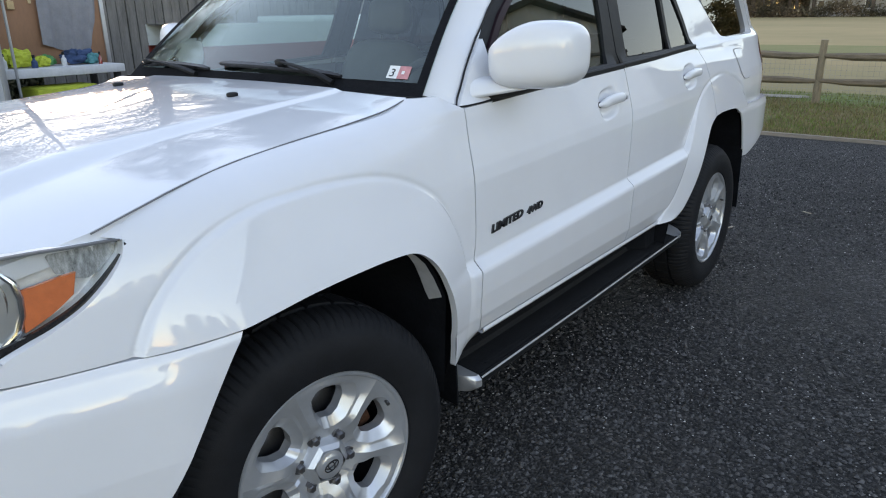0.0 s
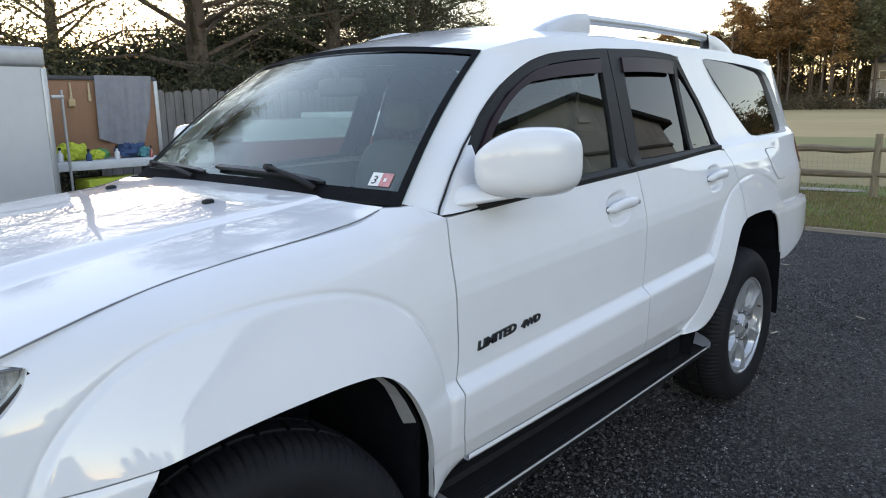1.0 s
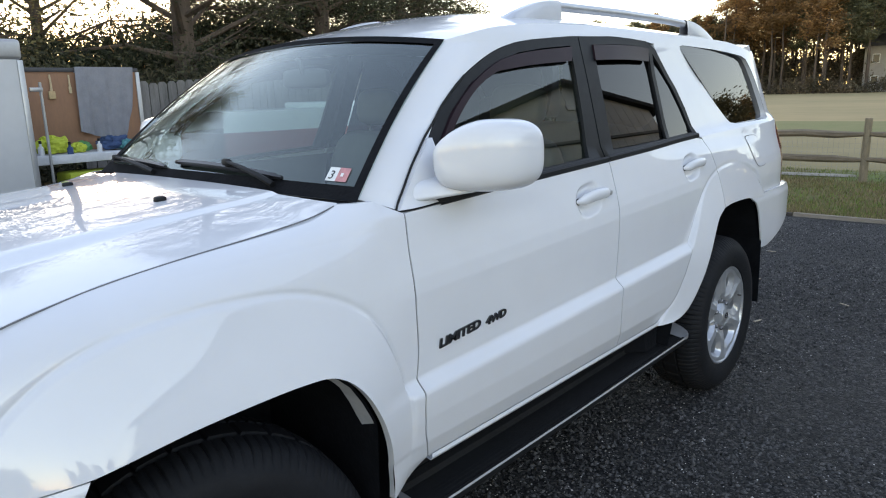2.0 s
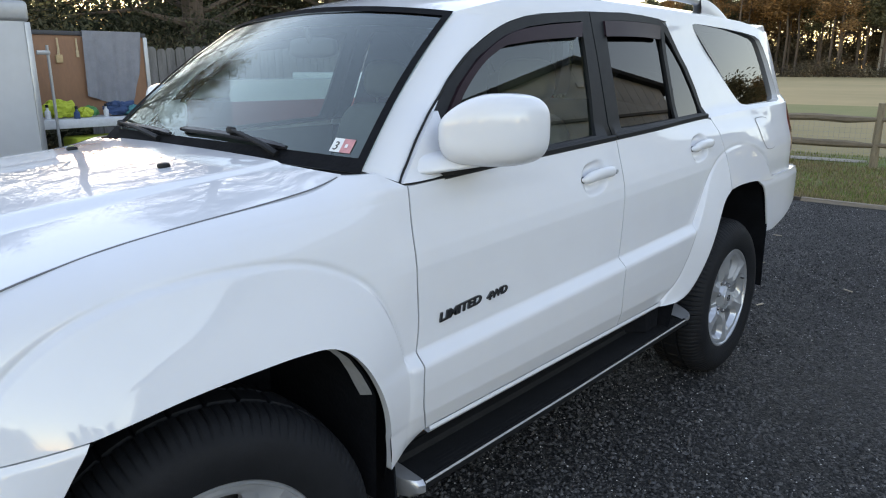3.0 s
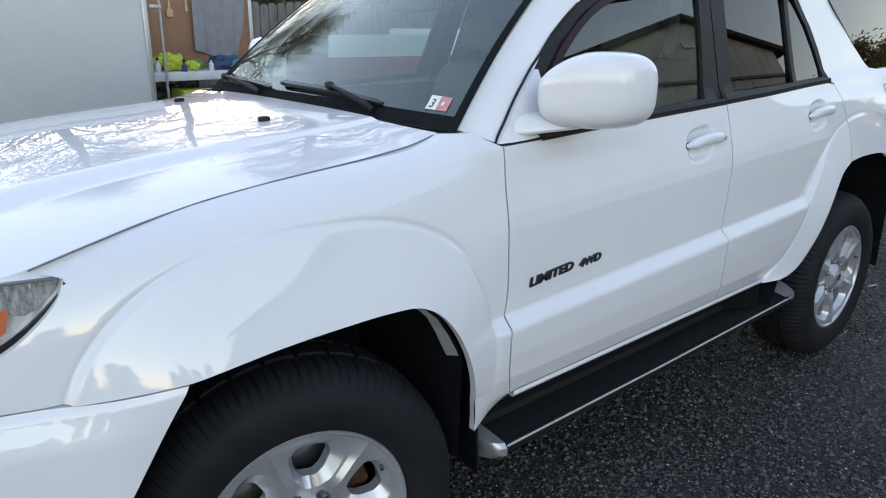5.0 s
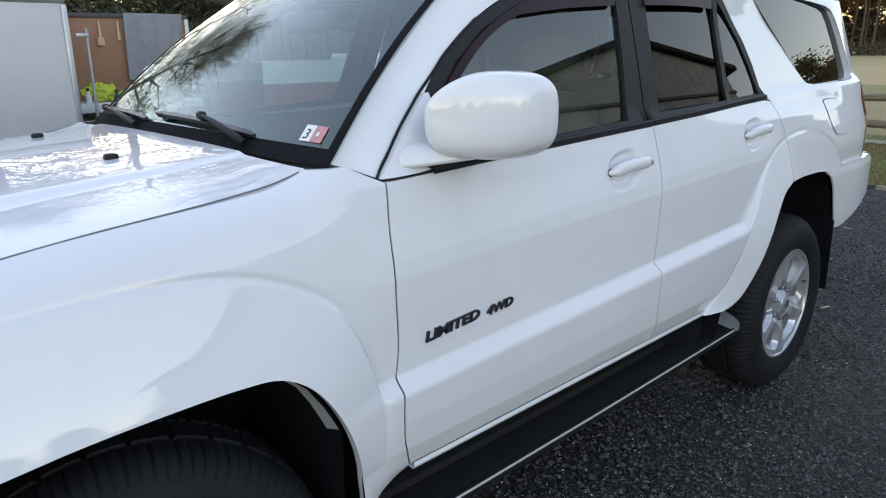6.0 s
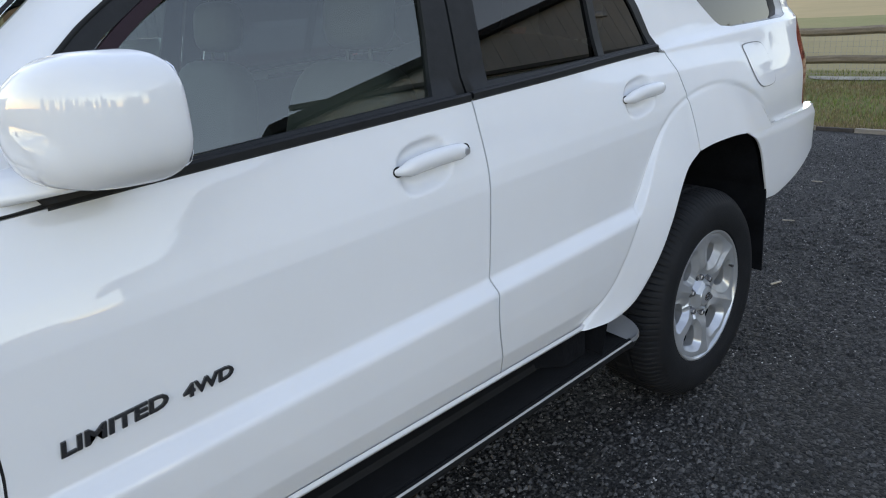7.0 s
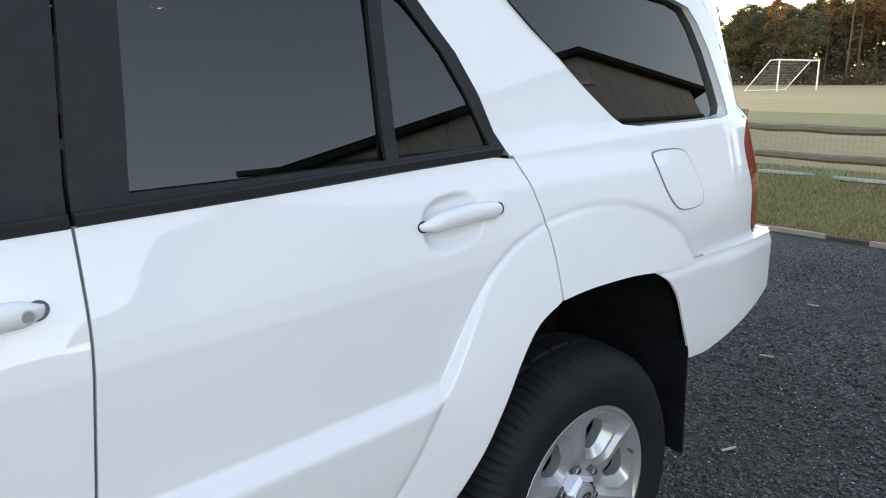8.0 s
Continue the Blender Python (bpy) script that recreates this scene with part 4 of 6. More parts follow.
# wheels
def wheel(y, z, outer_x, flip, turn, steer=0.0):
    """Tyre with shoulder lugs, six-spoke alloy rim, cap, nuts and the brake behind. Outer face towards +x."""
    place = Matrix.Translation((outer_x, y, z)) @ Matrix.Rotation(radians(steer), 4, "Z") @ (Matrix.Rotation(math.pi, 4, "Z") if flip else Matrix()) @ Matrix.Rotation(turn, 4, "X")
    n = 520
    big = 0.90
    prof = [(0.232, -0.012), (0.240, 0.004), (0.262, 0.012), (0.300, 0.018), (0.335, 0.015), (0.352, 0.007), (0.366, -0.004), (0.381, -0.018), (0.392, -0.036), (0.397, -0.060), (0.399, -0.085), (0.390, -0.088), (0.390, -0.096), (0.400, -0.099), (0.401, -0.13), (0.400, -0.16), (0.390, -0.163), (0.390, -0.172), (0.398, -0.175), (0.392, -0.225), (0.366, -0.256), (0.335, -0.272), (0.262, -0.268), (0.232, -0.245)]
    a = np.linspace(0, 2 * np.pi, n, endpoint=False)
    r, h = np.array(prof).T
    r = np.where(r > 0.2365, 0.247 + (r - 0.2365) * big, r + 0.010)
    R, H = np.tile(r, (n, 1)), np.tile(h, (n, 1))
    lug, sipe = np.arange(n) % 10 < 1, np.arange(n) % 10 == 5
    for j in range(len(prof)):
        if 6 <= j <= 10 or 18 <= j <= 20:
            R[lug, j] -= 0.007 if j > 7 else 0.004
            R[sipe, j] -= 0.004
        if 13 <= j <= 15:
            R[(np.arange(n) % 16 < 2), j] -= 0.008
    P = np.stack([H, R * np.cos(a)[:, None], R * np.sin(a)[:, None]], -1)
    tyre = car_part("tyre", *moved(lattice(P, wrap_u=True), place), RUBBER, None, "black all-terrain tyre", smooth=28)
    place = place @ Matrix.Diagonal((1, 1.045, 1.045, 1))
    rim_prof = [(0.2195, -0.022), (0.2215, -0.0095), (0.228, 0.000), (0.2335, 0.001), (0.2365, -0.003), (0.2365, -0.012)]
    rim = car_part("rim", *moved(lathe(rim_prof, 96), place), ALLOY, None, "silver six-spoke alloy rim")
    car_part("rim_barrel", *moved(lathe([(0.2195, -0.022), (0.214, -0.06), (0.212, -0.14), (0.205, -0.20), (0.19, -0.205), (0.05, -0.21)], 48), place), LINER, rim)

    hole = [(0.089, -0.20), (0.089, 0.20), (0.130, 0.37), (0.182, 0.375), (0.206, 0.25), (0.206, -0.29), (0.172, -0.40), (0.118, -0.36)]
    edge = [(0.050, -0.5236), (0.050, 0.5236), (0.135, 0.5236), (0.185, 0.5236), (0.2300, 0.5236), (0.2300, -0.5236), (0.185, -0.5236), (0.122, -0.5236)]

    def loop(nodes, per=4):
        out = []
        for i, (r0, a0) in enumerate(nodes):
            r1, a1 = nodes[(i + 1) % len(nodes)]
            out += [(r0 + (r1 - r0) * k / per, a0 + (a1 - a0) * k / per) for k in range(per)]
        return np.array(out)

    def face_x(r, ridge):
        return -0.040 + 0.028 * step(0.045, 0.12, r) + 0.004 * step(0.17, 0.22, r) + ridge

    E0, H0 = loop(edge, 6), loop(hole, 6)
    for _ in range(2):
        H0 = (np.roll(H0, 1, 0) + 2 * H0 + np.roll(H0, -1, 0)) / 4
    hm = np.array([H0[:, 0].mean(), H0[:, 1].mean()])
    H1 = hm + (0.004, 0.045) + (H0 - hm) * (0.66, 0.68)
    for k in range(6):
        turned = place @ Matrix.Rotation(2 * math.pi * k / 6, 4, "X")

        def spun(rings):
            return lattice(np.stack([np.stack([x, q[:, 0] * np.cos(q[:, 1]), q[:, 0] * np.sin(q[:, 1])], -1) for q, x in rings], 1), wrap_u=True)
        on_edge = 0.006 * (np.abs(np.abs(E0[:, 1]) - 0.5236) < 0.01) * step(0.08, 0.13, E0[:, 0])
        lower = -0.006 * (H0[:, 1] < -0.05)
        car_part("spoke_face", *moved(spun([(E0, face_x(E0[:, 0], on_edge)), (0.35 * E0 + 0.65 * H0, face_x(0.35 * E0[:, 0] + 0.65 * H0[:, 0], 0.002 + lower)), (H0, face_x(H0[:, 0], lower))]), turned), ALLOY, rim, smooth=18)
        car_part("pocket", *moved(spun([(H0, face_x(H0[:, 0], lower)), (H1, face_x(H1[:, 0], -0.024)), (H1, np.full(len(H1), -0.066))]), turned), ALLOY, rim, smooth=18)
        nut = moved(join(lathe([(0.0, 0.015), (0.008, 0.015), (0.0105, 0.012), (0.0125, 0.0)], 6), lathe([(0.0, 0.001), (0.017, 0.001), (0.018, -0.01)], 16)), turned @ Matrix.Translation((-0.030, 0.070 * math.cos(math.pi / 6), 0.070 * math.sin(math.pi / 6))))
        car_part("lug_nut", *nut, STEEL, rim, smooth=25)
    car_part("hub_cone", *moved(lathe([(0.044, -0.006), (0.056, -0.016), (0.074, -0.042)], 6), place @ Matrix.Rotation(math.pi / 6, 4, "X")), ALLOY, rim, smooth=0)
    car_part("valve", *moved(tube([(-0.02, 0.203, 0.03), (0.0, 0.196, 0.03)], 0.005, 8), place), STEEL, rim)
    cap = lathe([(0.0, 0.001), (0.022, 0.001), (0.026, -0.001), (0.030, -0.003), (0.036, -0.004), (0.040, -0.012), (0.046, -0.030)], 36)
    hub = car_part("hub_cap", *moved(cap, place), ALLOY, rim, "round silver hub cap")
    for rx, rz, off in ((0.019, 0.012, 0.0), (0.008, 0.012, 0.0), (0.015, 0.006, 0.004)):
        loop = [(0.002, rx * math.cos(t), off + rz * math.sin(t)) for t in np.linspace(0, 2 * math.pi, 25)]
        car_part("emblem", *moved(tube(loop, 0.0016, 6), place), BADGE, rim)
    car_part("brake_disc", *moved(lathe([(0.05, -0.10), (0.155, -0.10), (0.16, -0.104), (0.16, -0.125), (0.05, -0.128)], 48), place), STEEL)
    car_part("brake_caliper", *moved(box(-0.14, -0.085, 0.10, 0.175, -0.05, 0.05, 0.012), place), RUST)


wheel(-0.036, 0.399, -0.055, False, 0.35, -11.0)
wheel(2.742, 0.386, -0.006, False, 0.12)
wheel(-0.036, 0.399, 2 * CX + 0.062, True, 0.2, -11.0)
wheel(2.735, 0.386, 2 * CX + 0.006, True, 0.6)


# wheel wells: black sleeves behind the arches
def well(arch, depth):
    A = curve_points(arch, [5] * (len(arch) - 1))
    A = A[(A[:, 1] > 0.70) | (A[:, 0] < arch[len(arch) // 2][0])]
    A = np.concatenate([[(A[0, 0] - 0.02, 0.40)], A, [(A[-1, 0], 0.42)]])
    mid = A.mean(0)
    xs = side_x(A[:, 0], A[:, 1])
    rows = []
    for s, k in ((0.004, 0.99), (0.03, 0.99), (0.20, 1.0), (depth, 0.99), (depth, 0.5)):
        q = mid + (A - mid) * k if k > 0.6 else mid + (A - mid) * 0.02
        rows.append(np.stack([np.clip(xs, -0.06, -0.004) - s, q[:, 0], q[:, 1]], -1))
    mesh = lattice(np.stack(rows, 1))
    car_part("wheel_well", *mesh, LINER)
    car_part("wheel_well", *mirrored(*mesh)[:2], LINER)


well(ARCH_F, 0.46)
well(ARCH_R, 0.46)
# mud flaps
for y, x0, x1, zt, zb, lean in ((0.445, -0.25, -0.035, 0.74, 0.33, 0.02), (3.158, -0.27, 0.006, 0.90, 0.350, 0.022)):
    flap = np.array([[(x, y + lean * (zt - z) / (zt - zb) + 0.012 * math.sin((x - x0) / (x1 - x0) * math.pi) + dy, z) for z in np.linspace(zb, zt, 8)] for dy in (0, 0.006) for x in (np.linspace(x0, x1, 8) if dy == 0 else np.linspace(x1, x0, 8))])
    mesh = lattice(flap, wrap_u=True)
    car_part("mud_flap", *mesh, LINER)
    car_part("mud_flap", *mirrored(*mesh)[:2], LINER)
# grey bracket edge seen in the front arch
liner = [(0.245, 0.887, 0.004), (0.275, 0.868, 0.020), (0.31, 0.836, 0.034), (0.345, 0.785, 0.044), (0.372, 0.735, 0.050), (0.388, 0.70, 0.046)]
liner = lattice(np.array([[(-0.022, y, z), (-0.022 - w, y - 0.004, z - 0.006)] for y, z, w in liner]))
car_part("arch_liner_edge", *liner, material("grey_liner", (0.40, 0.41, 0.43), 0.6, vary=0.15, scale=30))

# bumpers
bumper_line = table([(float(y), float(side_x(y, 0.885))) for y in np.arange(-1.0, -0.2, 0.02)], 0.03)


def bumper_x(y, z):
    return bumper_line(y) + 0.004 + 0.022 * step(0.885, 0.80, z) * step(-0.28, -0.5, y) - 0.006 * step(0.862, 0.885, z) - 0.10 * np.maximum(0.66 - z, 0) - 0.5 * np.maximum(-0.72 - y, 0) ** 1.7


fb = panel([(-0.90, 0.50), (-0.80, 0.50), (-0.70, 0.50), (-0.60, 0.50), (-0.52, 0.50)], [(-0.93, 0.886), (-0.75, 0.884), (-0.58, 0.880), (-0.40, 0.878), (-0.288, 0.880)], 80, cell=0.006, right=[(-0.52, 0.50), (-0.46, 0.59), (-0.405, 0.69), (-0.342, 0.797), (-0.288, 0.880)], shape=bumper_x, flange=0.05)
both_sides("front_bumper_corner", fb, PAINT)
rows = []
for s in np.linspace(0, 1, 40):
    x = -0.17 + (2 * CX + 0.34) * s
    d = abs(x - CX) / 0.735
    y = -1.00 + 0.10 * d**4
    rows.append([(x, y + 0.06, 0.50), (x, y, 0.55), (x, y - 0.01, 0.70), (x, y + 0.01, 0.86), (x, y + 0.08, 0.90)])
car_part("front_bumper", *lattice(np.array(rows)), PAINT)
car_part("grille", *moved(box(CX - 0.40, CX + 0.40, -0.93, -0.86, 0.90, 1.10, 0.02), Matrix()), CHROME)
both_sides("front_corner_skin", panel([(-0.93, 0.895), (-0.80, 0.888), (-0.70, 0.886)], [(-0.93, 0.91), (-0.80, 0.905), (-0.66, 0.926)], 4, flange=0.02), PAINT)
fog = lathe([(0.0, 0.0), (0.04, 0.004), (0.05, -0.005), (0.05, -0.04)], 24)
both_sides("fog_lamp", (*moved(fog, Matrix.Translation((-0.105, -0.815, 0.655)) @ pose(0, 0, 0, 0, 0, -40)), None), GLOSS_BLACK)


def rear_bumper_x(y, z):
    return 0.008 - 0.30 * np.maximum(y - 3.38, 0) ** 2 - 9.0 * np.maximum(y - 3.68, 0) ** 2 - 0.28 * np.maximum(0.72 - z, 0) ** 1.5 - 0.010 * step(0.915, 0.947, z)


rb = panel([(3.185, 0.655), (3.28, 0.652), (3.40, 0.678), (3.54, 0.718), (3.68, 0.765)], [(2.995, 0.9435), (3.2, 0.947), (3.4, 0.950), (3.60, 0.951), (3.755, 0.948)], 20, left=[(3.185, 0.655), (3.145, 0.745), (3.10, 0.85), (3.055, 0.905), (2.995, 0.9435)], shape=rear_bumper_x, flange=0.007)
both_sides("rear_bumper_corner", rb, PAINT)
rows = []
for s in np.linspace(0, 1, 40):
    x = -0.085 + (2 * CX + 0.17) * s
    d = abs(x - CX) / 0.853
    y = 3.80 - 0.05 * d**6
    rows.append([(x, y - 0.15, 0.955), (x, y - 0.02, 0.952), (x, y, 0.93), (x, y - 0.005, 0.80), (x, y - 0.05, 0.70), (x, y - 0.2, 0.66)])
car_part("rear_bumper", *[(a, [q[::-1] for q in b]) for a, b in [lattice(np.array(rows))]][0], PAINT)

ledge = [[(float(rear_bumper_x(y, 0.9475)) - 0.001, y, 0.9475), (-0.06, y, 0.9495), (-0.15, y, 0.951)] for y in np.linspace(3.25, 3.75, 20)]
both_sides("bumper_ledge", (lattice(np.array(ledge))[0], [q[::-1] for q in lattice(np.array(ledge))[1]], None), PAINT)

# tail lamps, wrapping round the corner
def tail_x(y, z):
    return side_x(y, z) - 0.16 * (np.maximum(y - 3.58, 0) / 0.15) ** 3


tl = panel([(3.60, 0.957), (3.65, 0.957), (3.71, 0.957)], [(3.585, 1.322), (3.61, 1.322), (3.64, 1.31)], 22, left=[(3.60, 0.957), (3.562, 0.99), (3.548, 1.1), (3.545, 1.22), (3.585, 1.322)], right=[(3.71, 0.957), (3.735, 1.03), (3.735, 1.12), (3.70, 1.23), (3.64, 1.31)], shape=tail_x, cell=0.01, flange=0.01)
both_sides("tail_lamp", tl, RED_LENS, "tall red tail lamp lens")
both_sides("tail_lamp_band", panel([(3.57, 1.15), (3.72, 1.14)], [(3.57, 1.18), (3.71, 1.17)], 3, shape=tail_x, off=0.003, cell=0.01, flange=0.004), LAMP_GLASS)
# tailgate, its window and the spoiler close the back
rows = []
for z in np.linspace(0.95, 1.72, 24):
    back = 3.735 - 0.25 * max(0, z - 1.25) ** 1.3 * 1.9
    edge = float(side_x(3.50, min(z, 1.70))) - 0.10
    rows.append([(x, back - 0.05 * abs((x - CX) / (edge - CX)) ** 8, z) for x in np.linspace(edge - 0.015, 2 * CX - edge + 0.015, 20)])
car_part("tailgate", *lattice(np.array(rows)), PAINT)
rows = [[(x, y, 1.30 + (1.62 - 1.30) * s) for x in (-0.25, 2 * CX + 0.25)] for s, y in ((0, 3.752), (1, 3.645))]
car_part("rear_window", *lattice(np.array(rows)), PRIVACY)
both_sides("rear_pillar_corner", panel([(3.60, 1.318), (3.66, 1.318), (3.72, 1.318)], [(3.50, 1.69), (3.55, 1.69), (3.62, 1.69)], 10, right=None, left=[(3.60, 1.316), (3.603, 1.42), (3.58, 1.52), (3.545, 1.62), (3.50, 1.69)], shape=tail_x, flange=0.01), PAINT)
rows = []
for s in np.linspace(0, 1, 30):
    x = -0.268 + (2 * CX + 0.536) * s
    d = abs(x - CX) / 0.637
    rows.append([(x, 3.46, 1.735 - 0.03 * d**3), (x, 3.60, 1.757 - 0.03 * d**3), (x, 3.70 - 0.08 * d**8, 1.752 - 0.040 * d**3), (x, 3.712 - 0.08 * d**8, 1.740 - 0.040 * d**3), (x, 3.66, 1.725 - 0.03 * d**3), (x, 3.50, 1.69 - 0.03 * d**3)])
v, f = lattice(np.array(rows))
car_part("roof_spoiler", v, [q[::-1] for q in f] + [tuple(range(6)), tuple(range(29 * 6, 30 * 6))[::-1]], PAINT)

# headlamps
def head_x(y, z):
    return -0.095 - 0.10 * np.maximum(-0.43 - y, 0) - 1.9 * np.maximum(-0.50 - y, 0) ** 2 - 0.06 * (z - 1.0)


LENS_B = [(-0.452, 1.062), (-0.514, 1.006), (-0.573, 0.971), (-0.656, 0.934), (-0.74, 0.91), (-0.80, 0.90)]
LENS_T = [(-0.436, 1.088), (-0.50, 1.093), (-0.56, 1.096), (-0.64, 1.093), (-0.72, 1.086), (-0.80, 1.075)]
hl = panel(LENS_B, LENS_T, 12, shape=head_x, off=0.004, flange=0.0)
lens = both_sides("headlamp_lens", hl, LAMP_GLASS, "clear wraparound headlamp lens")
lens.visible_shadow = False
SILVER = material("lamp_silver", (0.84, 0.86, 0.88), 0.28, 0.35, vary=0.2, scale=25)
PRISM = material("lamp_prism", (0.72, 0.75, 0.77), 0.2, 0.3, second=(0.16, 0.17, 0.18), scale=45, stretch=(1, 3, 1))
both_sides("headlamp_bowl", panel(LENS_B, LENS_T, 12, shape=lambda y, z: head_x(y, z) - 0.028, flange=-0.028), SILVER)
both_sides("headlamp_prism", panel([(-0.45, 1.062), (-0.50, 1.03), (-0.55, 1.05)], [(-0.445, 1.082), (-0.50, 1.085), (-0.56, 1.085)], 6, shape=lambda y, z: head_x(y, z) - 0.018, flange=0.0), PRISM)
both_sides("headlamp_edge", panel([(-0.4365, 1.080), (-0.440, 1.058), (-0.508, 0.999), (-0.570, 0.962), (-0.656, 0.925), (-0.80, 0.89)], [(-0.4400, 1.084), (-0.449, 1.066), (-0.515, 1.010), (-0.577, 0.975), (-0.662, 0.938), (-0.80, 0.905)], 3, shape=head_x, off=0.006, flange=0.008), GLOSS_BLACK)
both_sides("headlamp_gasket", panel([(-0.432, 1.060), (-0.502, 0.994), (-0.566, 0.956), (-0.654, 0.918), (-0.80, 0.885)], [(-0.441, 1.058), (-0.508, 0.999), (-0.570, 0.962), (-0.656, 0.925), (-0.80, 0.89)], 3, shape=head_x, off=0.003, flange=0.03), GREY_SEAL)
both_sides("headlamp_gasket", panel([(-0.446, 1.087), (-0.50, 1.090), (-0.60, 1.092), (-0.80, 1.068)], [(-0.444, 1.090), (-0.50, 1.094), (-0.60, 1.096), (-0.80, 1.074)], 3, shape=head_x, off=0.001, flange=0.01), GREY_SEAL)
both_sides("headlamp_gasket", panel([(-0.432, 1.060), (-0.442, 1.060)], [(-0.431, 1.082), (-0.441, 1.082)], 4, shape=head_x, off=0.004, flange=0.03), GREY_SEAL)
both_sides("side_marker", panel([(-0.532, 1.010), (-0.570, 0.982), (-0.610, 0.958)], [(-0.522, 1.048), (-0.560, 1.042), (-0.602, 1.032)], 6, shape=lambda y, z: head_x(y, z) - 0.010, flange=0.008), AMBER, "amber side marker lens")
both_sides("headlamp_reflector", (*moved(lathe([(0.0, -0.06), (0.03, -0.055), (0.055, -0.035), (0.072, -0.005), (0.078, 0.004), (0.082, 0.0)], 32), Matrix.Translation((-0.215, -0.680, 1.012)) @ pose(0, 0, 0, 0, 0, -40)), None), CHROME)
both_sides("headlamp_ring", (*tube([(float(head_x(y, z)) - 0.012, y, z) for y, z in ((-0.650, 1.082), (-0.627, 1.070), (-0.611, 1.048), (-0.606, 1.020), (-0.608, 0.990), (-0.619, 0.960), (-0.640, 0.938))], 0.0065, 10), None), CHROME)
both_sides("headlamp_divider", panel([(-0.604, 0.958), (-0.640, 0.944)], [(-0.600, 1.040), (-0.632, 1.068)], 8, shape=lambda y, z: head_x(y, z) - 0.020, flange=0.006), SATIN)
both_sides("fender_tip", panel([(-0.487, 1.100), (-0.46, 1.094), (-0.434, 1.086)], [(-0.487, 1.105), (-0.46, 1.113), (-0.424, 1.122)], 4, cell=0.01, flange=0.01), PAINT)

# inner shell: dark skin behind the joints, floor and firewall
def inner_x(y, z):
    return np.minimum(side_x(y, z), -0.02) - 0.035


for y0, y1, z0, z1 in ((-0.34, 0.50, 0.96, 1.06), (0.46, 2.05, 0.42, 1.22), (2.05, 2.60, 0.99, 1.24), (2.5, 3.58, 0.99, 1.28)):
    both_sides("inner_skin", panel([(y0, z0), (y1, z0)], [(y0, z1), (y1, z1)], 8, shape=inner_x, cell=0.1, flange=0), LINER)
car_part("under_floor", *join(box(-1.60, -0.21, 0.46, 2.12, 0.38, 0.44, 0.02), box(-1.30, -0.51, -0.55, 3.05, 0.36, 0.42, 0.02)), LINER)
car_part("engine_bay_wall", *box(-1.31, -0.50, -0.80, 0.36, 0.46, 1.0, 0.05), LINER)
for y in (HUB_F[0], HUB_R[0]):
    car_part("axle", *tube([(-1.55, y, 0.39), (-0.26, y, 0.39)], 0.04, 10), LINER)

# ---- cabin ----
car_part("dashboard", *lattice(np.array([[(x, 0.44 + dy, z) for dy, z in ((0.0, 1.225), (0.10, 1.24), (0.28, 1.225), (0.36, 1.17), (0.36, 0.95), (0.30, 0.6))] for x in np.linspace(-0.17, 2 * CX + 0.17, 20)])), DASH)
wheel_ring = [(-0.50 + 0.19 * math.cos(a), 0.93 + 0.06 * math.sin(a), 1.13 + 0.175 * math.sin(a)) for a in np.linspace(0, 2 * math.pi, 33)]
sw = car_part("steering_wheel", *tube(wheel_ring, 0.016, 8), DASH)
car_part("steering_hub", *join(moved(rounded((0.085, 0.03, 0.07), 3, 16, 10), Matrix.Translation((-0.50, 0.915, 1.12))), tube([(-0.66, 0.93, 1.12), (-0.34, 0.93, 1.12)], 0.014), tube([(-0.5, 0.9, 1.1), (-0.5, 0.72, 1.0)], 0.03)), DASH, sw)


def seat(x, y, wide):
    back = rounded((wide, 0.075, 0.33), 4, 24, 16)
    car_part("seat_back", *moved(back, Matrix.Translation((x, y + 0.28, 1.02)) @ pose(0, 0, 0, -14)), LEATHER)
    car_part("seat_cushion", *moved(rounded((wide, 0.27, 0.09), 4, 24, 12), Matrix.Translation((x, y, 0.72)) @ pose(0, 0, 0, 6)), LEATHER)


def headrest(x, y, z):
    car_part("head_restraint", *join(moved(rounded((0.125, 0.05, 0.085), 3.5, 20, 12), Matrix.Translation((x, y, z)) @ pose(0, 0, 0, -8)), tube([(x - 0.05, y, z), (x - 0.05, y - 0.02, z - 0.18)], 0.006, 6), tube([(x + 0.05, y, z), (x + 0.05, y - 0.02, z - 0.18)], 0.006, 6)), LEATHER)


for x in (-0.50, -1.31):
    seat(x, 1.27, 0.25)
    headrest(x, 1.66, 1.45)
seat(-0.905, 2.22, 0.62)
for x in (-0.50, -1.31):
    headrest(x, 2.60, 1.40)
car_part("cabin_floor", *join(box(-1.62, -0.19, 0.6, 2.1, 0.55, 0.60, 0.0), box(-1.33, -0.48, 2.1, 3.5, 0.55, 0.60, 0.0)), CARPET)
car_part("centre_console", *box(-1.02, -0.79, 0.80, 1.75, 0.58, 0.86, 0.03), DASH)
for s in (0, 1):
    for y0, y1 in ((0.62, 1.62), (1.68, 2.50)):
        P = np.array([[(float(inner_x(y, z)) - 0.03 - 0.02 * math.sin((z - 0.6) * 5), y, z) for z in np.linspace(0.58, 1.225, 10)] for y in np.linspace(y0, y1, 12)])
        v, f = lattice(P)
        car_part("door_lining", *(mirrored(v, f)[:2] if s else (v, f)), LEATHER)
rows = []
for y in np.linspace(1.02, 3.42, 20):
    e = float(roof_edge(y))
    rows.append([(x, y, e - 0.045 + 0.05 * (1 - ((x - CX) / 0.60) ** 2)) for x in np.linspace(-0.31, 2 * CX + 0.31, 14)])
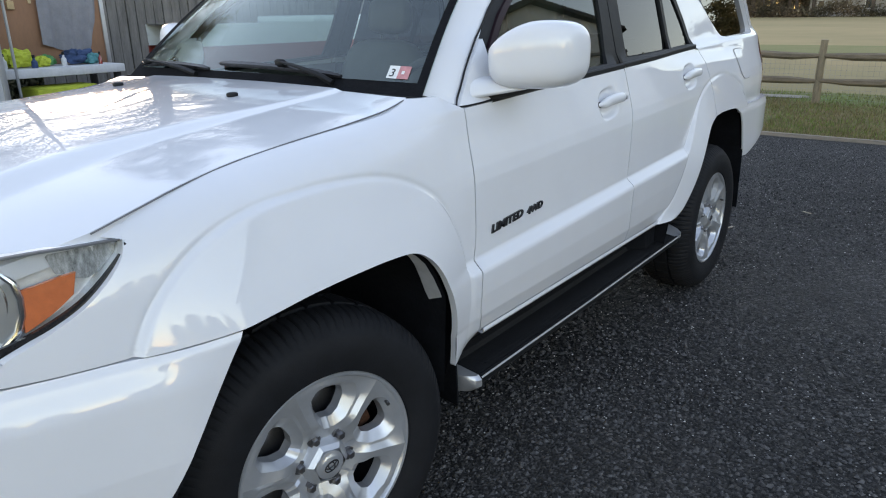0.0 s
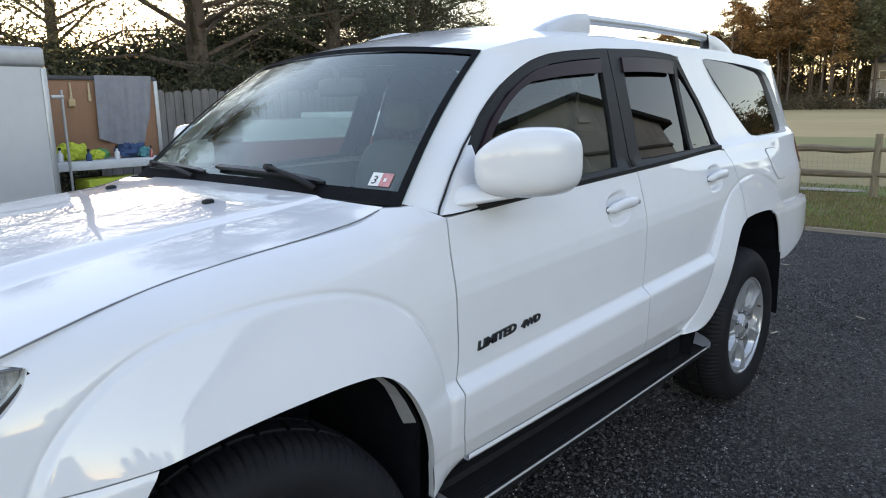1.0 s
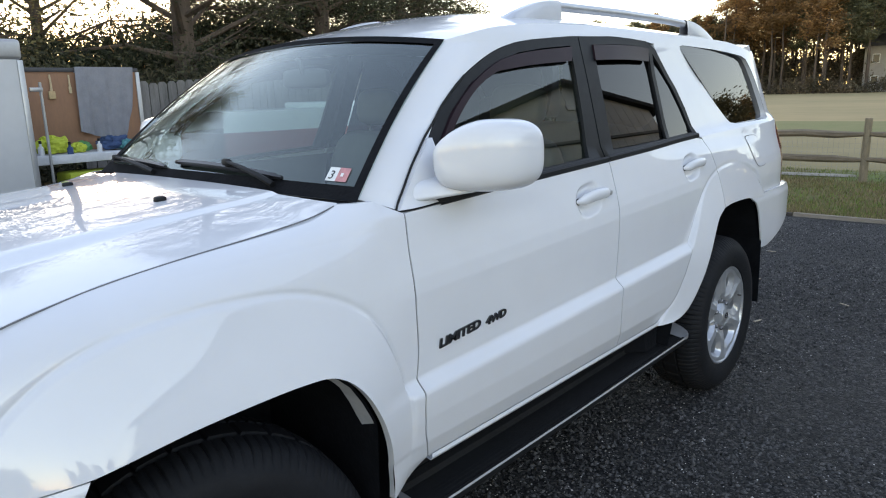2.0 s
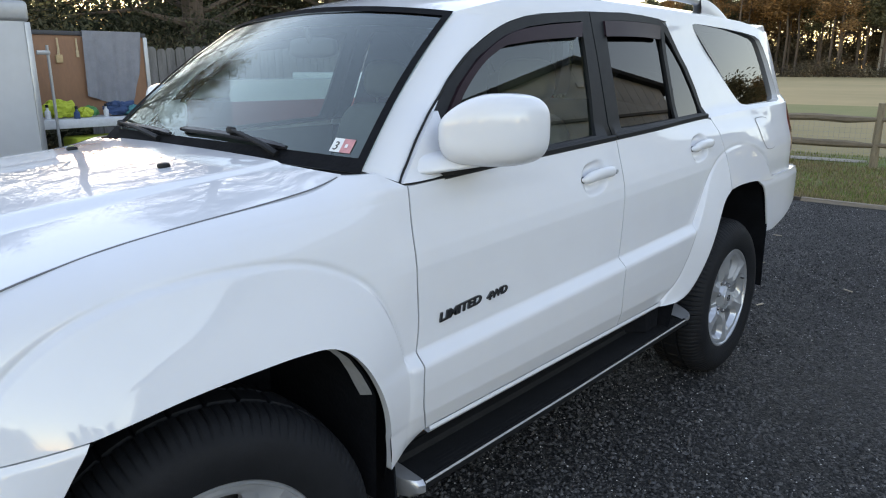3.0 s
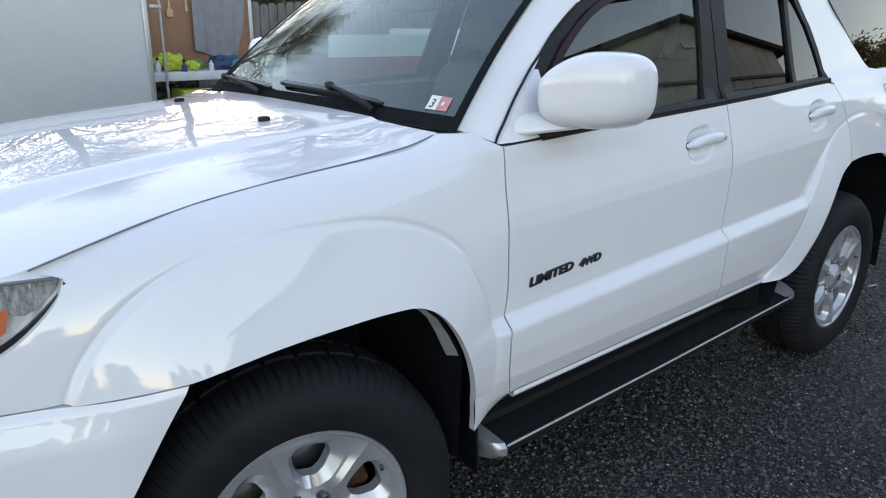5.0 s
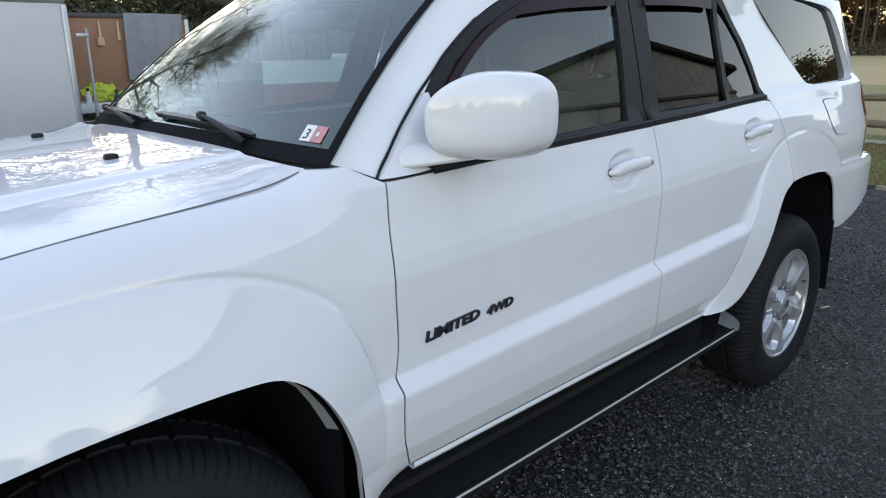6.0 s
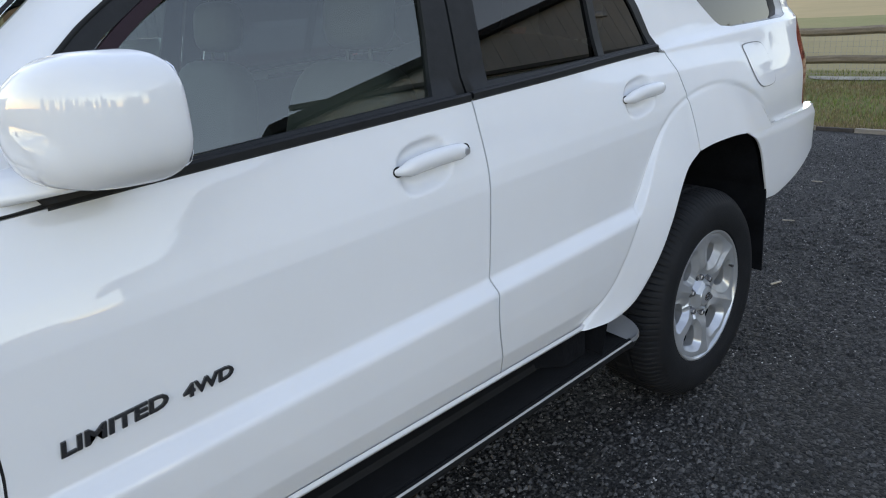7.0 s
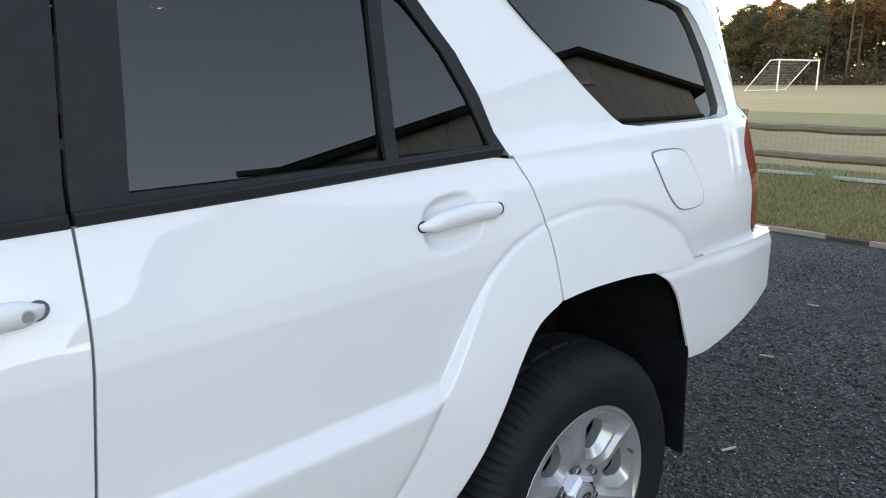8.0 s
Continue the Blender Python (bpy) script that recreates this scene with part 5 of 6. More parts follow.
car_part("headliner", *lattice(np.array(rows)), LEATHER)
car_part("rear_view_mirror", *join(moved(rounded((0.11, 0.02, 0.035), 4, 18, 10), Matrix.Translation((CX, 0.93, 1.57)) @ pose(0, 0, 0, 0, 0, 8)), tube([(CX, 0.92, 1.58), (CX, 0.90, 1.64)], 0.01, 6)), DASH)

# ---- ground ----
def crushed_stone(name, cell, dark, light):
    """Packed stone chips: a tone and a height for each chip, with damp and worn patches over them."""
    m = material(name, dark, 0.8)
    t = m.node_tree
    p = t.nodes["Principled BSDF"]
    co = t.nodes.new("ShaderNodeTexCoord")
    warp = t.nodes.new("ShaderNodeTexNoise")
    warp.inputs["Scale"].default_value = 40
    mixv = t.nodes.new("ShaderNodeMixRGB")
    mixv.blend_type, mixv.inputs[0].default_value = "LINEAR_LIGHT", 0.006
    t.links.new(co.outputs["Object"], mixv.inputs[1])
    t.links.new(co.outputs["Object"], warp.inputs["Vector"])
    t.links.new(warp.outputs["Color"], mixv.inputs[2])
    vor = t.nodes.new("ShaderNodeTexVoronoi")
    vor.inputs["Scale"].default_value = 1 / cell
    t.links.new(mixv.outputs[0], vor.inputs["Vector"])
    sep = t.nodes.new("ShaderNodeSeparateColor")
    t.links.new(vor.outputs["Color"], sep.inputs[0])
    ramp = t.nodes.new("ShaderNodeValToRGB")
    e = ramp.color_ramp.elements
    e[0].position, e[0].color = 0.4, (*dark, 1)
    e[1].position, e[1].color = 1.0, (*light, 1)
    mid = ramp.color_ramp.elements.new(0.86)
    mid.color = (*(0.6 * a + 0.4 * b for a, b in zip(dark, light)), 1)
    t.links.new(sep.outputs[0], ramp.inputs["Fac"])
    patch = t.nodes.new("ShaderNodeTexNoise")
    patch.inputs["Scale"].default_value, patch.inputs["Detail"].default_value = 1.3, 8
    t.links.new(co.outputs["Object"], patch.inputs["Vector"])
    mul = t.nodes.new("ShaderNodeMapRange")
    mul.inputs["From Min"].default_value, mul.inputs["From Max"].default_value = 0.3, 0.7
    mul.inputs["To Min"].default_value, mul.inputs["To Max"].default_value = 0.4, 1.25
    t.links.new(patch.outputs["Fac"], mul.inputs["Value"])
    hsv = t.nodes.new("ShaderNodeHueSaturation")
    t.links.new(ramp.outputs["Color"], hsv.inputs["Color"])
    t.links.new(mul.outputs["Result"], hsv.inputs["Value"])
    t.links.new(hsv.outputs["Color"], p.inputs["Base Color"])
    b = t.nodes.new("ShaderNodeBump")
    b.inputs["Strength"].default_value, b.inputs["Distance"].default_value, b.invert = 1.0, cell * 0.9, True
    t.links.new(vor.outputs["Distance"], b.inputs["Height"])
    t.links.new(b.outputs["Normal"], p.inputs["Normal"])
    return m


GRAVEL = crushed_stone("dark_crushed_stone", 0.011, (0.0065, 0.0060, 0.0060), (0.124, 0.114, 0.109))
STONES = material("loose_stones", (0.050, 0.049, 0.050), 0.55, vary=0.5, scale=60, island=0.92, bump=0.3, bump_scale=300)
PALE = material("pale_stones", (0.34, 0.33, 0.32), 0.5, vary=0.3, scale=60, island=0.7)
TURF = material("late_autumn_turf", (0.095, 0.165, 0.022), 0.95, second=(0.20, 0.135, 0.060), scale=0.55, bump=0.8, bump_scale=60)
FIELD = material("dry_field_grass", (0.34, 0.245, 0.115), 0.95, second=(0.22, 0.18, 0.075), scale=0.08, bump=0.25, bump_scale=5)
GREEN = material("green_field_strip", (0.12, 0.145, 0.035), 0.95, second=(0.19, 0.165, 0.06), scale=0.2, bump=0.6, bump_scale=20)
rows = [(y, -0.03 + 0.27 * float(step(24, 60, y))) for y in (-900, -100, 0, 24, 30, 36, 42, 48, 54, 60, 100, 300, 900)]
ground = part("ground", *lattice(np.array([[(x, y, z) for y, z in rows] for x in (-900, -200, 0, 200, 900)])), FIELD)
tagged(ground, "dry grass field reaching to the tree line", "field", kind="structure")


def ground_sheet(name, x0, x1, y0, y1, z, nx, ny, mat, rough, label, category):
    X, Y = np.meshgrid(np.linspace(x0, x1, nx), np.linspace(y0, y1, ny), indexing="ij")
    Z = np.array([[z + 0.27 * float(step(24, 60, b)) + rough * noise.noise((float(a) * 0.7, float(b) * 0.7, 3.1)) for a, b in zip(ra, rb)] for ra, rb in zip(X, Y)])
    ob = part(name, *lattice(np.stack([X, Y, Z], -1)), mat)
    return tagged(ob, label, category, kind="structure")


ground_sheet("gravel_yard", -13, 16, -14, 8.05, 0.0, 60, 50, GRAVEL, 0.010, "dark crushed stone yard with loose stones", "gravel")
ground_sheet("lawn", -40, 30, 8.03, 13.4, -0.008, 60, 24, TURF, 0.02, "patchy green and brown grass strip", "grass")
ground_sheet("field_strip", -120, 60, 23.5, 31, -0.005, 30, 14, GREEN, 0.02, "greener mown strip of the field", "grass")

rng = np.random.default_rng(7)


def scatter(name, n, area, size, mat, label, category, flat=0.7):
    """Loose pebbles: irregular eight-faced stones in one mesh."""
    base = np.array([(1, 0, 0), (-1, 0, 0), (0, 1, 0), (0, -1, 0), (0, 0, 1), (0, 0, -1)], float)
    tri = np.array([(0, 2, 4), (2, 1, 4), (1, 3, 4), (3, 0, 4), (2, 0, 5), (1, 2, 5), (3, 1, 5), (0, 3, 5)])
    c = area(n)
    s = size[0] + (size[1] - size[0]) * rng.random(n) ** 2.2
    a = rng.random(n) * 2 * np.pi
    V = base[None] * (0.65 + 0.5 * rng.random((n, 6, 1))) * s[:, None, None]
    V[:, :, 2] *= flat
    x = V[:, :, 0] * np.cos(a)[:, None] - V[:, :, 1] * np.sin(a)[:, None]
    y = V[:, :, 0] * np.sin(a)[:, None] + V[:, :, 1] * np.cos(a)[:, None]
    P = np.stack([x + c[:, :1], y + c[:, 1:2], V[:, :, 2] + 0.25 * s[:, None]], -1)
    F = (tri[None] + 6 * np.arange(n)[:, None, None]).reshape(-1, 3)
    ob = part(name, P.reshape(-1, 3), F, mat, smooth=0)
    return tagged(ob, label, category, kind="stuff")


def yard(n):
    y = -0.2 + 8.1 * rng.random(n) ** 1.35
    x = -1.7 + (3.4 + 0.1 * y) * rng.random(n)
    return np.stack([x, y], -1)


scatter("loose_stones", 95000, yard, (0.0035, 0.014), STONES, "small dark loose stones on the yard", "gravel")
# pale stones; the many tiny ones put glints into the gravel by colour
scatter("pale_stones", 22000, yard, (0.0018, 0.0058), PALE, "a few pale stones among the gravel", "gravel")
WOOD_CHIP = material("pale_wood_chip", (0.42, 0.36, 0.28), 0.8, vary=0.3, scale=40)
for x, y, a in ((-0.55, 4.95, 20), (0.15, 4.6, -30), (-0.2, 3.9, 70), (-0.75, 6.0, 10)):
    chip = tagged(part("wood_chip", *moved(box(-0.035, 0.035, -0.006, 0.006, 0, 0.006, 0.002), pose(x, y, 0.008, 0, 0, a)), WOOD_CHIP), "small pale wood chip on the gravel", "wood chip", "chips on the gravel")


def blades(name, n, area, tall, mat, label):
    c = area(n)
    a = rng.random(n) * 2 * np.pi
    h = tall * (0.35 + 0.65 * rng.random(n))
    w = 0.004 + 0.004 * rng.random(n)
    lean = (rng.random((n, 2)) - 0.5) * h[:, None] * 1.1
    p0 = np.stack([c[:, 0] - np.cos(a) * w, c[:, 1] - np.sin(a) * w, np.zeros(n) - 0.01], -1)
    p1 = np.stack([c[:, 0] + np.cos(a) * w, c[:, 1] + np.sin(a) * w, np.zeros(n) - 0.01], -1)
    p2 = np.stack([c[:, 0] + lean[:, 0], c[:, 1] + lean[:, 1], h], -1)
    ob = part(name, np.stack([p0, p1, p2], 1).reshape(-1, 3), np.arange(3 * n).reshape(-1, 3), mat, smooth=0)
    return tagged(ob, label, "grass", kind="stuff")


BLADE = material("grass_blades", (0.12, 0.24, 0.03), 0.8, second=(0.25, 0.165, 0.075), scale=0.4, island=0.45)
DRY = material("dry_grass_blades", (0.30, 0.22, 0.12), 0.85, vary=0.3, scale=2, island=0.4)
blades("grass", 20000, lambda n: np.stack([-7.5 + 9.5 * rng.random(n), 8.25 + 5.0 * rng.random(n) ** 1.3], -1), 0.06, BLADE, "short green grass along the fence")
blades("dry_grass", 26000, lambda n: np.stack([-7.5 + 9.5 * rng.random(n), 8.2 + 3.6 * rng.random(n) ** 1.5], -1), 0.05, DRY, "dry brown grass beside the yard")
LEAF_DRY = material("fallen_leaf", (0.20, 0.10, 0.045), 0.85, vary=0.3, scale=20, island=0.5)
scatter("fallen_leaves", 500, lambda n: np.stack([-6 + 8 * rng.random(n), 8.2 + 3 * rng.random(n)], -1), (0.012, 0.03), LEAF_DRY, "brown fallen leaves on the grass", "leaves", 0.15)

# timber edging between yard and lawn
TIMBER = material("weathered_timber", (0.34, 0.29, 0.24), 0.85, vary=0.3, scale=6, bump=0.4, bump_scale=90, stretch=(1, 8, 8))
TIMBER_DARK = material("wet_dark_timber", (0.06, 0.05, 0.045), 0.8, vary=0.3, scale=10, bump=0.4, bump_scale=90)
edging = thing("timber_edging", "weathered grey timber boards edging the gravel", "edging", kind="structure", at=(0, 8.08, 0))
x = -8.6
for k, (length, dark) in enumerate(((3.05, 0), (3.0, 0), (1.05, 0), (0.36, 1), (2.4, 0), (2.4, 0))):
    b = box(x, x + length - 0.012, -0.02 + 0.008 * (k % 2), 0.022, -0.03, 0.035 + 0.006 * ((k * 7) % 3), 0.004, 1)
    part("edging_board", *b, TIMBER_DARK if dark else TIMBER, edging)
    x += length

# split-rail fence with wire mesh
RAIL = material("split_rail_wood", (0.25, 0.19, 0.13), 0.85, vary=0.35, scale=5, bump=0.6, bump_scale=60, stretch=(1, 5, 5))
POST = material("fence_post_wood", (0.31, 0.245, 0.165), 0.85, vary=0.3, scale=7, bump=0.5, bump_scale=60, stretch=(5, 5, 1))
WIRE = material("galvanised_wire", (0.30, 0.30, 0.29), 0.5, 0.6, vary=0.2, scale=30)
fence = thing("split_rail_fence", "weathered split-rail wooden fence with wire mesh along the field", "fence", at=(-1.14, 11.65, 0))
SPAN = 3.04


def rail(z, seed):
    rr = random.Random(seed)
    pts = [(SPAN * s, 0.012 * rr.uniform(-1, 1) - 0.01, z + 0.012 * rr.uniform(-1, 1)) for s in np.linspace(0, 1, 8)]
    return tube(pts, [0.030] + [0.052 + 0.010 * rr.random() for _ in range(6)] + [0.032], 7)


rails = [bpy.data.meshes.new("rail")]
for i in range(-4, 2):
    x = i * SPAN
    rr = random.Random(i)
    P = [(x + 0.01 * rr.uniform(-1, 1), 0, -0.05), (x, 0.01, 0.5), (x + 0.02 * rr.uniform(-1, 1), 0, 0.975)]
    part("post", *tube(P, [0.062, 0.058, 0.052], 7), POST, fence, smooth=25)
    if i < 1:
        for j, z in enumerate((0.73, 0.345)):
            v, f = rail(z, 10 * i + j)
            part("rail", [(a + x, b, c) for a, b, c in v], f, RAIL, fence, smooth=40)
wires = []
for z in np.arange(0.06, 0.72, 0.075):
    wires.append(box(-4 * SPAN, SPAN, 0.058, 0.0605, z, z + 0.0018))
for x in np.arange(-4 * SPAN, SPAN, 0.075):
    wires.append(box(x, x + 0.0018, 0.058, 0.0605, 0.02, 0.72))
part("wire_mesh", *join(*wires), WIRE, fence, "fine galvanised wire mesh", smooth=0)
# pale bare strip with stones at the foot of the fence
SAND = material("pale_bare_ground", (0.38, 0.34, 0.28), 0.95, vary=0.25, scale=4, bump=0.6, bump_scale=50)
for x0, x1 in ((-6.2, -3.35), (-3.1, -1.35)):
    X, T = np.meshgrid(np.linspace(x0, x1, 24), np.linspace(-1, 1, 5), indexing="ij")
    w = 0.16 * np.minimum(1, 4 * np.minimum(X - x0, x1 - X) + 0.05)
    P = np.stack([X, 12.25 + T * w + 0.05 * np.sin(3 * X), 0.03 * (1 - T**2) + 0.008], -1)
    tagged(part("bare_ground_strip", *[(a, b) for a, b in [lattice(P)]][0], SAND), "pale bare strip behind the fence", "bare ground", kind="structure")

# ---- far field: goal, tree line and a house ----
WHITE_PIPE = material("white_goal_pipe", (0.75, 0.75, 0.74), 0.5, vary=0.1, scale=3)
NET = material("goal_net", (0.35, 0.36, 0.36), 0.8, vary=0.1, scale=3)
goal = thing("football_goal", "white metal football goal with a net standing in the field", "goal", at=(-25.0, 61.3, 0.24), turn=90)
part("goal_frame", *join(tube([(-3.6, 0, -0.05), (-3.6, 0, 2.44), (3.6, 0, 2.44), (3.6, 0, -0.05)], 0.065, 8)), WHITE_PIPE, goal)
for x in (-3.6, 3.6):
    part("goal_stay", *tube([(x, 0, 2.44), (x, 0.7, 2.42), (x, 2.6, 0.05)], 0.05, 8), WHITE_PIPE, goal)
part("goal_ground_bar", *tube([(-3.6, 2.6, 0.05), (3.6, 2.6, 0.05)], 0.05, 8), WHITE_PIPE, goal)
net = []
for k in range(24):
    x = -3.6 + 7.2 * k / 23
    net.append(tube([(x, 0.02, 2.42), (x, 0.7, 2.4), (x, 2.55, 0.05)], 0.009, 3, False))
for k in range(12):
    s = k / 11
    net.append(tube([(-3.6, 0.7 + 1.85 * s, 2.4 - 2.35 * s), (3.6, 0.7 + 1.85 * s, 2.4 - 2.35 * s)], 0.009, 3, False))
part("goal_net", *join(*net), NET, goal)

BARK = material("pine_bark", (0.10, 0.075, 0.06), 0.95, vary=0.5, scale=3, bump=0.8, bump_scale=12, stretch=(1, 1, 0.2))
PINE = material("pine_needles", (0.10, 0.12, 0.065), 0.8, second=(0.15, 0.13, 0.07), scale=0.3, island=0.5)
RUSTY = material("autumn_foliage", (0.30, 0.155, 0.06), 0.8, second=(0.20, 0.125, 0.055), scale=0.25, island=0.5)
OLIVE = material("olive_foliage", (0.115, 0.115, 0.05), 0.8, second=(0.17, 0.12, 0.055), scale=0.3, island=0.5)
BRUSH = material("dark_underbrush", (0.095, 0.09, 0.058), 0.9, second=(0.15, 0.105, 0.07), scale=0.4, island=0.5)

WOODS = material("bare_brown_woods", (0.135, 0.10, 0.085), 0.95, second=(0.085, 0.075, 0.055), scale=0.3, island=0.5)


def foliage(m, share):
    """Leaves let part of the light through."""
    t = m.node_tree
    p = t.nodes["Principled BSDF"]
    thin = t.nodes.new("ShaderNodeBsdfTranslucent")
    t.links.new(p.inputs["Base Color"].links[0].from_socket, thin.inputs["Color"])
    mix = t.nodes.new("ShaderNodeMixShader")
    mix.inputs[0].default_value = share
    t.links.new(p.outputs[0], mix.inputs[1])
    t.links.new(thin.outputs[0], mix.inputs[2])
    t.links.new(mix.outputs[0], t.nodes["Material Output"].inputs["Surface"])


for leaf in (PINE, RUSTY, OLIVE, BRUSH):
    foliage(leaf, 0.35)


def leaf_cloud(centres, spread, n, size, rg, flat=0.6):
    """Small leaf tufts, two crossed triangles each, thrown round the ends of the limbs."""
    k = rg.integers(0, len(centres), n)
    c = np.array(centres)[k] + rg.normal(size=(n, 3)) * np.array(spread) * (0.4 + 0.6 * rg.random((n, 1)))
    s = size * (0.5 + rg.random(n))
    d1 = rg.normal(size=(n, 3))
    d1 /= np.linalg.norm(d1, axis=1, keepdims=True)
    d2 = np.cross(d1, rg.normal(size=(n, 3)))
    d2 /= np.linalg.norm(d2, axis=1, keepdims=True)
    d1[:, 2] *= flat
    P = np.stack([c - d1 * s[:, None], c + d1 * s[:, None] * 0.9 + d2 * s[:, None] * 0.35, c + d2 * s[:, None] * 0.8 - d1 * s[:, None] * 0.1], 1)
    return P.reshape(-1, 3), np.arange(3 * n).reshape(-1, 3)


def tree(name, label, tall, bare, spread, leaves, size, mat, seed, radius=0.2, limbs=16, droop=0.0, category="tree", group="", puff=0.55):
    """A tapered trunk, limbs from the height `bare` up, and a ragged crown of leaf tufts."""
    rg, rr = np.random.default_rng(seed), random.Random(seed)
    root = thing(name, label, category, group)
    bend = [(0.02 * tall * rr.uniform(-1, 1) * s, 0.02 * tall * rr.uniform(-1, 1) * s, tall * s) for s in np.linspace(0, 1, 7)]
    bend[0] = (0, 0, -0.2)
    trunk = [tube(bend, [radius * (1.15 - 0.95 * s) for s in np.linspace(0, 1, 7)], 8)]
    ends = []
    for i in range(limbs):
        s = bare + (1 - bare) * (i + rr.random()) / limbs
        a = i * 2.4 + rr.uniform(-0.5, 0.5)
        base = Vector(np.array([np.interp(s, np.linspace(0, 1, 7), [b[k] for b in bend]) for k in range(3)]).tolist())
        reach = spread * (1 - 0.75 * ((s - bare) / (1 - bare)) ** 1.4) * rr.uniform(0.55, 1.1)
        tip = base + Vector((math.cos(a) * reach, math.sin(a) * reach, reach * (rr.uniform(0.05, 0.5) - droop)))
        mid = base.lerp(tip, 0.5) + Vector((0, 0, 0.08 * reach))
        trunk.append(tube([base, mid, tip], [radius * 0.28 * (1.2 - s * 0.7), radius * 0.16, radius * 0.05], 5))
        ends += [tuple(tip), tuple(mid.lerp(tip, 0.6)), tuple(mid)]
        for _ in range(2):
            twig = mid + Vector((rr.uniform(-1, 1), rr.uniform(-1, 1), rr.uniform(-0.3, 0.6))) * reach * 0.5
            trunk.append(tube([mid, twig], [radius * 0.09, radius * 0.03], 4))
            ends.append(tuple(twig))
    part("trunk", *join(*trunk), BARK, root)
    ends = [e for e in ends for _ in range(4)]
    if leaves:
        part("crown", *leaf_cloud(ends, (spread * puff * 0.45, spread * puff * 0.45, spread * puff * 0.28), leaves, size, rg), mat, root, smooth=0)
    return root


rt = random.Random(11)
kinds = [tree("pine_tree", "tall bare-trunked pine with a green crown", 15, 0.45, 3.2, 7500, 0.22, PINE, 1, 0.20, 14, group="tree line"),
         tree("autumn_tree", "tall tree with orange autumn leaves", 14, 0.35, 3.4, 7500, 0.22, RUSTY, 2, 0.19, 16, group="tree line"),
         tree("autumn_tree", "tall tree with olive-brown leaves", 13, 0.22, 3.4, 8500, 0.22, OLIVE, 3, 0.18, 16, group="tree line"),
         tree("pine_tree", "slender pine with a thin ragged crown", 16, 0.5, 2.8, 5000, 0.22, RUSTY, 4, 0.17, 12, group="tree line")]
spots = []
for row, y in enumerate((104, 108, 113, 118)):
    x = -100 + 3 * row
    while x < 60:
        spots.append((x + rt.uniform(-1.2, 1.2), y + rt.uniform(-2, 2)))
        x += rt.uniform(3.2, 5.2)
for i, (x, y) in enumerate(spots):
    far_left = x < -38
    k = rt.choice((0, 3)) if -22 < x < -7 else rt.choice((0, 2, 0, 2, 0)) if far_left else rt.choice((0, 1, 1, 3, 3, 3, 1))
    s = rt.uniform(0.62, 0.82) if far_left else rt.uniform(0.85, 1.1)
    m = pose(x, y, 0.24, 0, 0, rt.uniform(0, 360))
    if i < 4:
        kinds[i].matrix_basis = m
    else:
        o = copy_thing(kinds[k], m)
        o.scale = (s, s, s)


under = tree("understory_tree", "low dense brown-green tree in the tree line", 7, 0.08, 3.0, 6500, 0.24, BRUSH, 9, 0.12, 18, group="tree line")
under.matrix_basis = pose(-70, 106, 0.24)
x = -97
while x < 40:
    if -21 < x < -8:
        x += 3
        continue
    o = copy_thing(under, pose(x, 107 + rt.uniform(-3, 6), 0.24, 0, 0, rt.uniform(0, 360)))
    s = rt.uniform(0.9, 1.5) if x < -36 else rt.uniform(0.5, 0.95)
    o.scale = (s, s, s)
    x += rt.uniform(2.0, 3.6)


def bush_row(name, centres, n, size, spread, mat, label, seed):
    ob = part(name, *leaf_cloud(centres, spread, n, size, np.random.default_rng(seed), 1.0), mat, smooth=0)
    return tagged(ob, label, "underbrush", kind="stuff")


bush_row("underbrush", [(x, 101.5 + 1.2 * math.sin(x), 0.9 + 0.5 * math.sin(0.7 * x)) for x in np.arange(-100, 60, 0.8)], 60000, 0.17, (0.6, 0.9, 0.85), BRUSH, "dark tangled brush under the tree line", 5)
bush_row("underbrush", [(x, 112 + 2 * math.sin(x), 2.2 + 1.2 * math.sin(0.53 * x)) for x in np.arange(-100, 60, 1.0)], 30000, 0.3, (1.0, 1.2, 1.4), BRUSH, "dark tangled brush deep in the trees", 6)

bush_row("underbrush", [(x, 124 + 2 * math.sin(x), 3.5 + 1.5 * math.sin(0.43 * x) + dz) for x in np.arange(-110, 70, 1.2) for dz in (0, 3)], 40000, 0.42, (1.2, 1.2, 1.5), WOODS, "dark woods behind the tree line", 16)
slender = tree("slender_pine", "slender bare-trunked pine with a small rusty crown", 15, 0.62, 2.2, 1500, 0.24, RUSTY, 41, 0.15, 9, group="tree line")
slender.matrix_basis = pose(-24, 103, 0.24)
x = -62
while x < 34:
    o = copy_thing(slender, pose(x, rt.uniform(101.5, 119), 0.24, 0, 0, rt.uniform(0, 360)))
    s = rt.uniform(0.8, 1.15) * (0.72 if x < -38 else 1)
    o.scale = (s, s, s)
    x += rt.uniform(0.7, 1.7)
# trees to the north-east and low trees far round the yard's near side, seen only mirrored in glass and paint
for x, y, s in ((9.5, 44, 0.62), (13, 47, 0.70), (17, 44, 0.68), (22, 49, 0.75), (29, 47, 0.7)):
    o = copy_thing(kinds[2], pose(x, y, 0.1, 0, 0, 40 * x))
    o.scale = (s, s, s)
for i in range(30):
    a = radians(28 - 4.6 * i)
    o = copy_thing(under, pose(38 * math.cos(a) + rt.uniform(-3, 3), 38 * math.sin(a) + rt.uniform(-3, 3), -0.03, 0, 0, rt.uniform(0, 360)))
    s = rt.uniform(0.55, 0.95)
    o.scale = (s, s, s)

